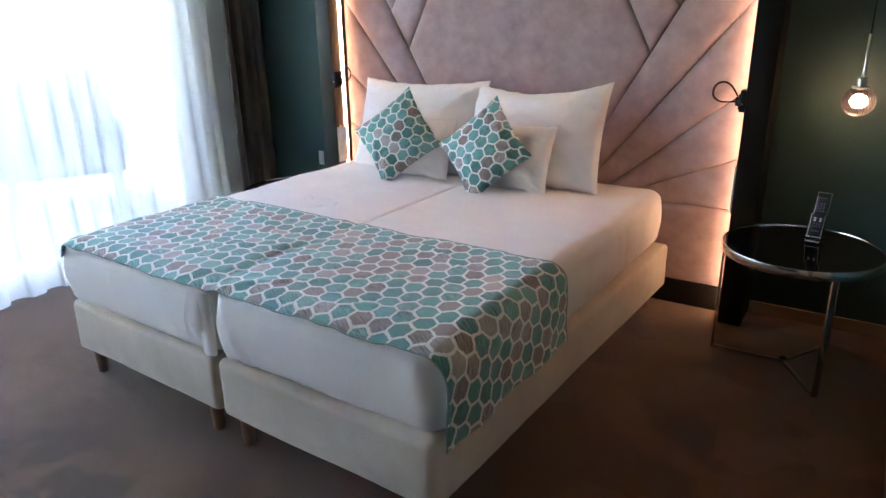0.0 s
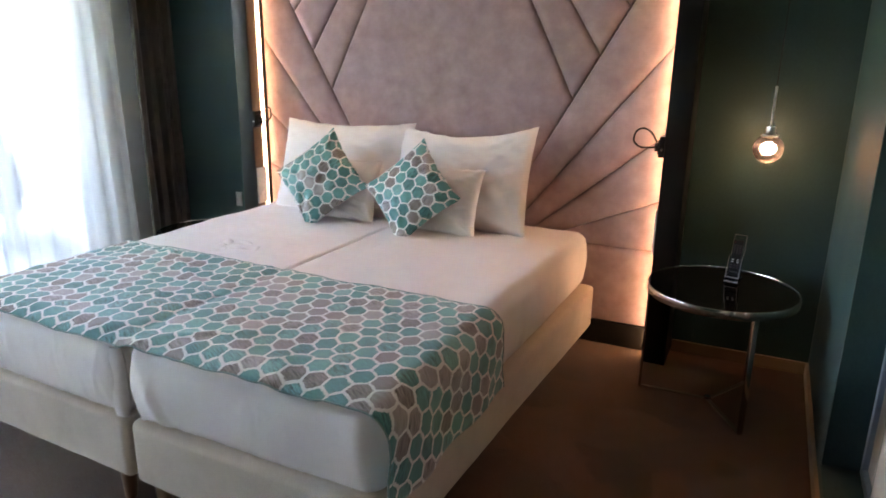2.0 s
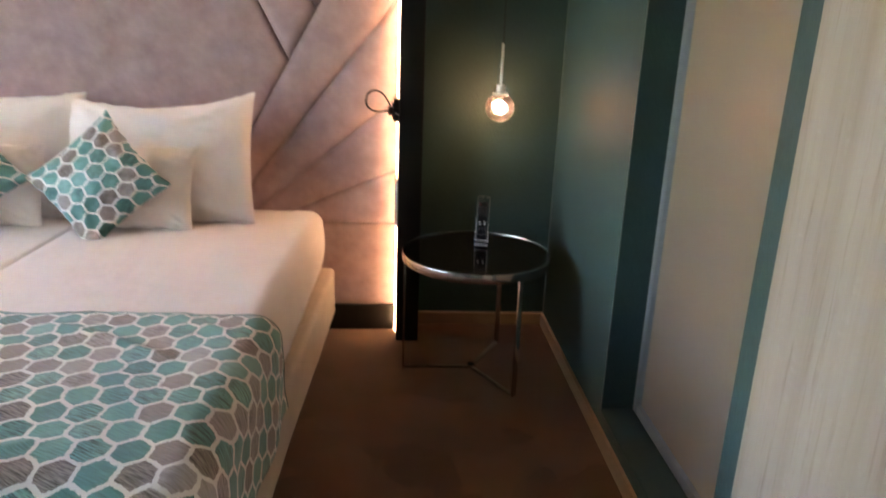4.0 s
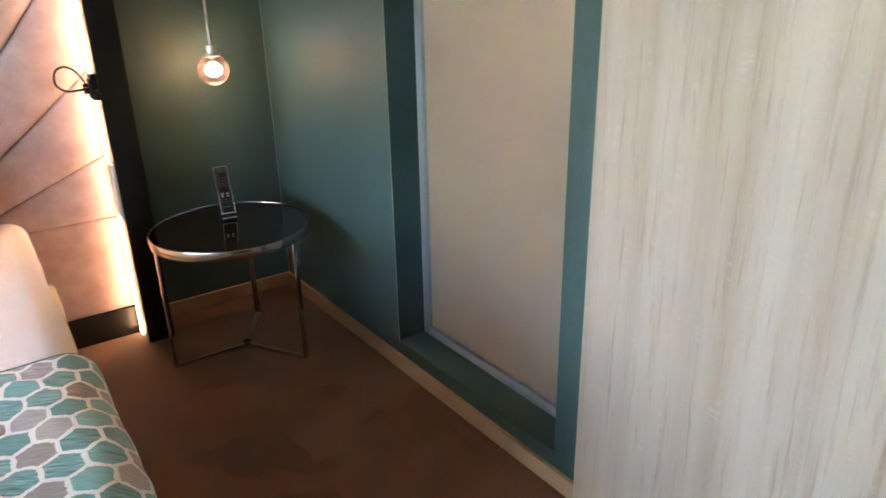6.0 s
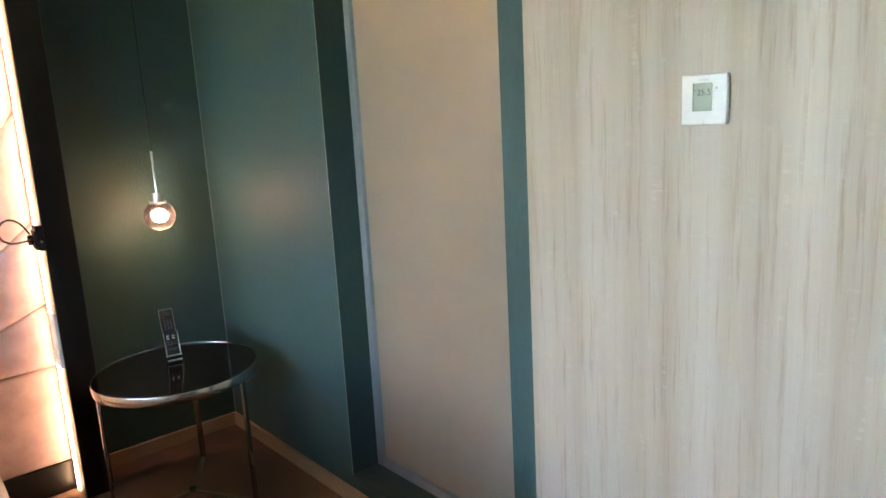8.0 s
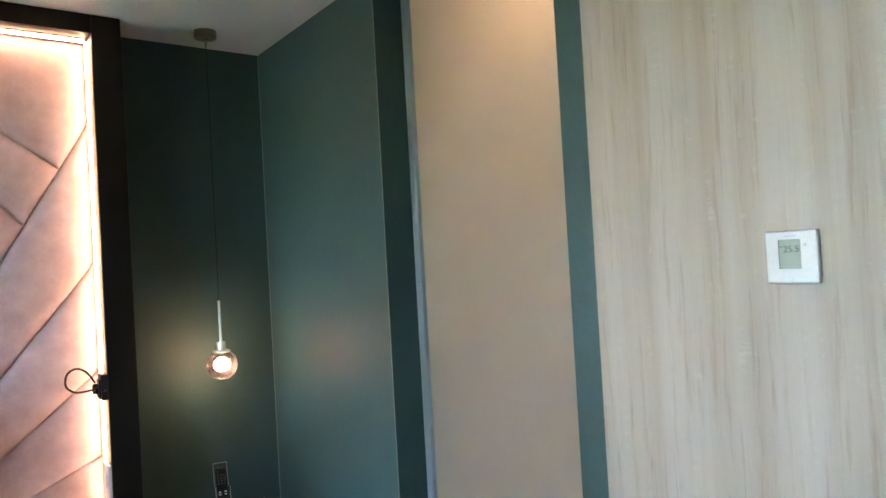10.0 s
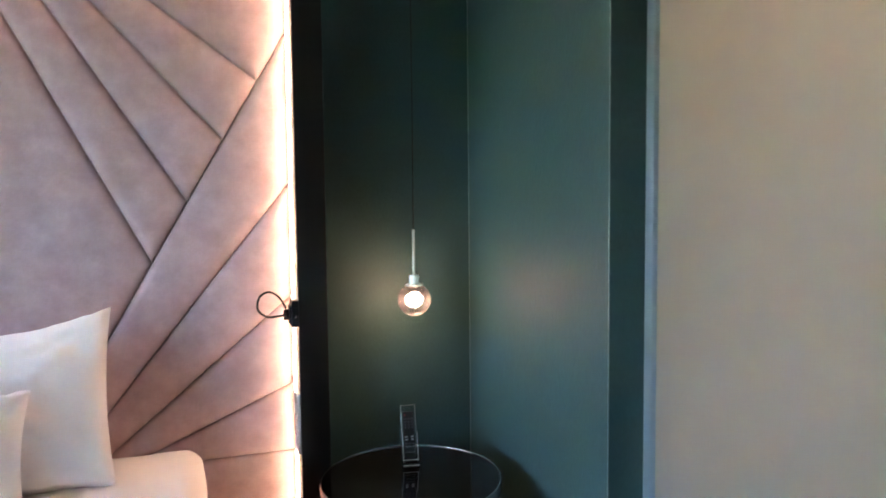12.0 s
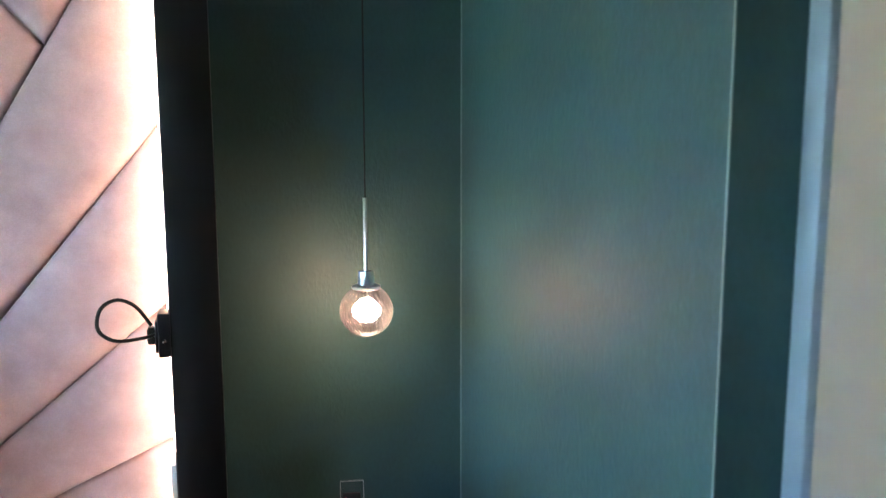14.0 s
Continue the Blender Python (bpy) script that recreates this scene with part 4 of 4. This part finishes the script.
def pillow_mesh(w, h, t, seed, pinch=0.06, n=56, turn=0.0, sag=0.0, crease=0.007):
    """A stuffed pillow in the xz plane, thick along y, with drawn-out corners and soft creases."""
    bm = bmesh.new()
    uv = bm.loops.layers.uv.new("UVMap")
    sides = []
    for s in (-1, 1):
        g = {}
        for i in range(n + 1):
            for j in range(n + 1):
                u, v = -1 + 2 * i / n, -1 + 2 * j / n
                x = w / 2 * u * (1 - pinch * (1 - v * v) * abs(u))
                z = h / 2 * v * (1 - pinch * (1 - u * u) * abs(v))
                d = max(0.0, (1 - u * u) * (1 - v * v)) ** 0.46
                y = s * t / 2 * d
                y += s * 0.013 * d * noise.noise((u * 2.2, v * 2.2, seed)) + s * 0.009 * d * noise.noise((u * 5 + v * 2, v * 5, seed + 3)) + s * 0.004 * d * noise.noise((u * 11 - v * 4, v * 9, seed + 5))
                for cu, cv in ((-1, -1), (-1, 1), (1, -1), (1, 1)):
                    # folds drawn out from each corner
                    reach, around = math.hypot(u - cu, v - cv), math.atan2((v - cv) * -cv, (u - cu) * -cu)
                    wave = math.sin(11 * around + 2.6 * noise.noise((cu * 3 + seed, cv * 3, 2.0)) * 3 + 2.5 * noise.noise((u * 2, v * 2, seed + 11)))
                    y += s * crease * wave * d * math.exp(-((reach - 0.45) / 0.42) ** 2) * (0.55 + 0.9 * noise.noise((u * 1.7 + seed, v * 1.7, cu + 2 * cv)))
                edge = (1 - d)
                z += 0.006 * edge * noise.noise((u * 5, v * 5, seed + 7)) + 0.003 * edge * noise.noise((u * 14, v * 14, seed + 8))
                z -= sag * (1 - u * u) * max(0.0, v) ** 2
                key = (i, j)
                if s == 1 and (i in (0, n) or j in (0, n)):
                    g[key] = sides[0][key]
                else:
                    g[key] = bm.verts.new((x, y, z))
        sides.append(g)
        for i in range(n):
            for j in range(n):
                ks = ((i, j), (i + 1, j), (i + 1, j + 1), (i, j + 1))
                f = bm.faces.new([g[k] for k in ks])
                for loop, (a, b) in zip(f.loops, ks):
                    px, pz = 1.13 * w * (a / n - 0.5), 1.13 * h * (b / n - 0.5)
                    c, q = math.cos(turn), math.sin(turn)
                    loop[uv].uv = (c * px - q * pz + 3.01, q * px + c * pz + 3.37 + seed)
    return bm


solo("pillow", pillow_mesh(0.80, 0.52, 0.17, 1.2, 0.05, sag=0.02), M_PILLOW, "large white pillow leaning on the headboard", "pillow", "large pillows", m=pose(-0.417, -0.185, 0.808, -21, -1, 1))
solo("pillow", pillow_mesh(0.75, 0.53, 0.17, 4.6, 0.05, sag=0.05), M_PILLOW, "large white pillow leaning on the headboard", "pillow", "large pillows", m=pose(0.279, -0.200, 0.816, -21, -2.5, -2))
solo("pillow", pillow_mesh(0.46, 0.32, 0.12, 2.2, 0.06), M_PILLOW, "small white pillow in front of the large ones", "pillow", "small pillows", m=pose(-0.34, -0.335, 0.727, -20, 0, 0))
solo("pillow", pillow_mesh(0.46, 0.33, 0.12, 8.2, 0.07), M_PILLOW, "small white pillow in front of the large ones", "pillow", "small pillows", m=pose(0.222, -0.345, 0.728, -20, 0, -3))


def cushion(x, y, z, lean, roll, turn, seed, size):
    c = thing("cushion", pose(x, y, z, lean, roll, turn), "teal and grey hexagon print cushion standing on its corner", "cushion", "hexagon cushions")
    body = part("cover", pillow_mesh(size, size, 0.12, seed, 0.10, turn=radians(225), crease=0.010), M_HEX, c)
    body.matrix_basis = pose(0, 0, 0, 0, 45, 0)
    return c


cushion(-0.390, -0.425, 0.785, -24, 4, 4, 2.0, 0.385)
cushion(0.131, -0.435, 0.770, -24, 1, -4, 5.0, 0.380)


# ---- side tables ----
def side_table(x, y, turn, top, label):
    t = thing("side_table", pose(x, y, 0, 0, 0, turn), label, "side table", "bedside tables")
    r = 0.294
    part("tabletop", lathe(bmesh.new(), [(0.0, top - 0.010), (r - 0.008, top - 0.010), (r - 0.0075, top - 0.002), (r - 0.009, top), (0.0, top)], 72), M_BLACKGLASS, t, "black glass")
    part("rim", lathe(bmesh.new(), [(r - 0.007, top - 0.0285), (r - 0.001, top - 0.0305), (r, top - 0.0285), (r, top + 0.0015), (r - 0.001, top + 0.0035), (r - 0.006, top + 0.0035), (r - 0.007, top + 0.001), (r - 0.007, top - 0.0285)], 72), M_CHROME, t, "polished chrome band")
    for k in range(3):
        a = radians(180 + 120 * k)
        bm = bmesh.new()
        box(bm, r - 0.016, r - 0.0075, -0.011, 0.011, 0.0, top - 0.012, bevel=0.0015)
        bmesh.ops.transform(bm, matrix=Matrix.Rotation(a, 4, "Z"), verts=bm.verts)
        part("leg", bm, M_CHROME, t)
        bm = bmesh.new()
        box(bm, 0.010, r - 0.017, -0.008, 0.008, 0.0, 0.006, bevel=0.0012)
        bmesh.ops.transform(bm, matrix=Matrix.Rotation(a, 4, "Z"), verts=bm.verts)
        # chrome stretcher; its carpet reflection is put into the brown metal colour
        part("stretcher", bm, M_TONEDSTEEL, t)
    part("hub", lathe(bmesh.new(), [(0, 0.001), (0.014, 0.001), (0.014, 0.0155), (0, 0.0155)], 20), M_CHROME, t)
    return t


side_table(1.535, -0.382, 0, 0.506, "round side table with black glass top and chrome frame")
side_table(-1.215, -0.37, 30, 0.400, "lower round black glass table beside the curtain")


def remote_control():
    base = pose(1.570, -0.250, 0.5065, 0, 0, -10)
    s = thing("remote_stand", base, "clear acrylic remote control stand on the side table", "stand", "")
    part("base", block(-0.027, 0.027, -0.045, 0.045, 0.0, 0.006, bevel=0.0012), M_ACRYLIC, s)
    part("front_lip", block(-0.027, 0.027, -0.045, -0.040, 0.006, 0.022, bevel=0.001), M_ACRYLIC, s)
    bm = block(-0.0245, 0.0245, -0.0025, 0.0025, 0.0, 0.185, bevel=0.001)
    bmesh.ops.transform(bm, matrix=pose(0, -0.012, 0.006, -18, 0, 0), verts=bm.verts)
    part("back_panel", bm, M_ACRYLIC, s)
    for d in (-1, 1):
        bm = block(d * 0.0255 - 0.0015, d * 0.0255 + 0.0015, -0.024, 0.002, 0.0, 0.095, bevel=0.0008)
        bmesh.ops.transform(bm, matrix=pose(0, -0.012, 0.006, -18, 0, 0), verts=bm.verts)
        part("side_panel", bm, M_ACRYLIC, s)
    # pale strips along the edges paint the glints of the clear acrylic
    bm = block(-0.0245, 0.0245, -0.0027, 0.0027, 0.1851, 0.1868, bevel=0.0006)
    bmesh.ops.transform(bm, matrix=pose(0, -0.012, 0.006, -18, 0, 0), verts=bm.verts)
    part("edge", bm, M_EDGE_GLINT, s, "pale strip painted as light caught on the acrylic edge")
    for z in (0.0, 0.0195):
        part("edge", block(-0.027, 0.027, -0.0462, -0.0451, z, z + 0.003, bevel=0.0004), M_EDGE_GLINT, s, "pale strip painted as light caught on the acrylic edge")
    for d in (-1, 1):
        bm = block(d * 0.0248 - 0.0006, d * 0.0248 + 0.0006, -0.0026, 0.0026, 0.096, 0.185)
        bmesh.ops.transform(bm, matrix=pose(0, -0.012, 0.006, -18, 0, 0), verts=bm.verts)
        part("edge", bm, M_EDGE_GLINT, s, "pale strip painted as light caught on the acrylic edge")
    for d in (-1, 1):
        bm = block(d * 0.0255 - 0.0013, d * 0.0255 + 0.0013, -0.0252, -0.0241, 0.0, 0.095)
        bmesh.ops.transform(bm, matrix=pose(0, -0.012, 0.006, -18, 0, 0), verts=bm.verts)
        part("edge", bm, M_EDGE_GLINT, s, "pale strip painted as light caught on the acrylic edge")
    r = thing("remote_control", base @ pose(0, -0.024, 0.0085, -18, 0, 1.5), "black television remote control with small keys", "remote control")
    body = part("body", block(-0.0195, 0.0195, -0.007, 0.007, 0.0, 0.165, bevel=0.004, segments=3), M_DARKPLASTIC, r)
    part("power_key", block(-0.015, -0.010, -0.0085, -0.0068, 0.151, 0.156, bevel=0.001), M_RED, body, "red power key")
    for z, w, xs, mat in ((0.138, 0.006, (-0.0115, 0, 0.0115), M_KEYS), (0.128, 0.006, (-0.0115, 0, 0.0115), M_KEYS), (0.118, 0.006, (-0.0115, 0, 0.0115), M_KEYS), (0.108, 0.006, (-0.0115, 0, 0.0115), M_KEYS), (0.078, 0.009, (-0.010, 0.010), M_WHITE), (0.069, 0.009, (-0.010, 0.010), M_WHITE), (0.056, 0.006, (-0.0115, 0, 0.0115), M_KEYS), (0.046, 0.006, (-0.0115, 0, 0.0115), M_KEYS), (0.027, 0.005, (-0.0125, -0.0045, 0.0045, 0.0125), M_KEYS)):
        for x in xs:
            part("key", block(x - w / 2, x + w / 2, -0.0082, -0.0068, z, z + 0.0055, bevel=0.0008), mat, body)
    return s


remote_control()


# ---- pendant lamp ----
def pendant():
    x, y = 1.631, -0.131
    p = thing("pendant_lamp", pose(x, y, 0), "lit pendant lamp with a ribbed smoked glass globe", "pendant lamp")
    part("canopy", lathe(bmesh.new(), [(0, ZC - 0.028), (0.040, ZC - 0.028), (0.043, ZC - 0.025), (0.043, ZC), (0, ZC)], 32), M_TONEDSTEEL, p)
    part("cord_grip", lathe(bmesh.new(), [(0, ZC - 0.055), (0.004, ZC - 0.055), (0.006, ZC - 0.045), (0.006, ZC - 0.028), (0, ZC - 0.028)], 16), M_CHROME, p)
    part("cord", tube(bmesh.new(), [(0.0, 0, 1.2930), (0.001, 0, 1.7), (0.0, 0, ZC - 0.05)], 0.0018, 8), M_DARKPLASTIC, p, "black cable")
    part("rod", lathe(bmesh.new(), [(0, 1.1360), (0.0048, 1.1360), (0.0048, 1.2510), (0.004, 1.2520), (0.004, 1.2540), (0.0048, 1.2550), (0.0048, 1.2980), (0, 1.2980)], 16), M_STEEL, p)
    part("cap", lathe(bmesh.new(), [(0, 1.1040), (0.0165, 1.1040), (0.0175, 1.1060), (0.0175, 1.1340), (0.0165, 1.1360), (0, 1.1360)], 28), M_STEEL, p)
    part("collar", lathe(bmesh.new(), [(0, 1.0960), (0.030, 1.0960), (0.0315, 1.0980), (0.0315, 1.1030), (0.030, 1.1040), (0, 1.1040)], 32), M_STEEL, p)
    zc, r = 1.0470, 0.0585
    prof = []
    for k in range(29):
        a = radians(-90 + 150 * k / 28)
        prof.append((max(r * math.cos(a), 0.0), zc + r * math.sin(a)))

    def wave(a, z):
        f = max(0.0, 1 - ((z - zc) / r) ** 2)
        return 0.0016 * f * math.sin(30 * a + 9 * (z - zc) / r)

    bm = lathe(bmesh.new(), prof[1:], 168, wave=wave)
    part("globe", bm, M_SMOKE, p, "ribbed smoked glass")
    part("bulb", lathe(bmesh.new(), [(0, zc - 0.026), (0.016, zc - 0.023), (0.027, zc - 0.013), (0.032, zc), (0.028, zc + 0.012), (0.017, zc + 0.021), (0.010, zc + 0.027), (0, zc + 0.027)], 28), M_BULB, p, "glowing bulb")
    # added shell, no part of the lamp: gives the bulb its soft halo
    part("bulb_halo", lathe(bmesh.new(), [(max(0.0415 * math.cos(radians(a)), 0.0), zc + 0.036 * math.sin(radians(a))) for a in range(-90, 81, 10)], 32), M_HALO, p, "added haze shell for the soft glow round the bulb")
    part("bulb_holder", lathe(bmesh.new(), [(0, 1.0905), (0.012, 1.0905), (0.012, 1.0960), (0, 1.0960)], 20), M_STEEL, p)
    return p


pendant()


# ---- thermostat and wall fittings ----
def text_mesh(body, size, depth=0.0002):
    cu = bpy.data.curves.new("text", "FONT")
    cu.body, cu.size, cu.extrude, cu.align_x, cu.align_y = body, size, depth, "CENTER", "CENTER"
    tmp = bpy.data.objects.new("text", cu)
    scene.collection.objects.link(tmp)
    bpy.context.view_layer.update()
    me = bpy.data.meshes.new_from_object(tmp.evaluated_get(bpy.context.evaluated_depsgraph_get()))
    bpy.data.objects.remove(tmp)
    bpy.data.curves.remove(cu)
    return me


def thermostat():
    """Faces the room: its own x runs to the viewer's right, y is up, z comes out of the wall."""
    m = Matrix(((0, 0, -1, XR - 0.0172), (-1, 0, 0, -2.250), (0, 1, 0, 1.380), (0, 0, 0, 1)))
    t = thing("thermostat", m, "white square room thermostat with a grey display", "thermostat")
    part("housing", block(-0.044, 0.044, -0.045, 0.045, 0.0, 0.011, bevel=0.003, segments=3), M_WHITE, t)
    display = part("display", block(-0.020, 0.016, -0.020, 0.030, 0.0105, 0.0118, bevel=0.0004), M_LCD, t, "grey-green liquid crystal display")
    part("seam", block(-0.0005, 0.0005, -0.044, -0.036, 0.0105, 0.0115), M_PALEKEY, t)
    part("mark", block(-0.010, 0.010, 0.0345, 0.0365, 0.0105, 0.0113), M_PALEKEY, t)
    part("button", block(0.022, 0.026, 0.018, 0.022, 0.0105, 0.0120, bevel=0.0006), M_PALEKEY, t)
    # shadow along the display's left side, laid on as a black strip
    part("display_shadow", block(-0.0208, -0.0196, -0.020, 0.030, 0.0105, 0.0121), M_INK, display, "thin black strip painted as the shadow beside the display")
    me = text_mesh("25.5", 0.0160)
    me.materials.append(M_INK)
    d = new("digits", me)
    d.parent = display
    d.matrix_basis = pose(0.001, 0.013, 0.0121)
    me = text_mesh("°", 0.009)
    me.materials.append(M_INK)
    d = new("digits", me)
    d.parent = display
    d.matrix_basis = pose(-0.0165, 0.015, 0.0121)
    return t


thermostat()
s = thing("wall_switch", pose(-1.38, YB, 0.487), "small white switch on the dark teal wall", "switch")
plate = part("plate", block(-0.02, 0.02, -0.009, 0.0, -0.045, 0.045, bevel=0.002), M_WHITE, s)
part("rocker", block(-0.014, 0.014, -0.013, -0.009, -0.02, 0.02, bevel=0.001), M_WHITE, plate)
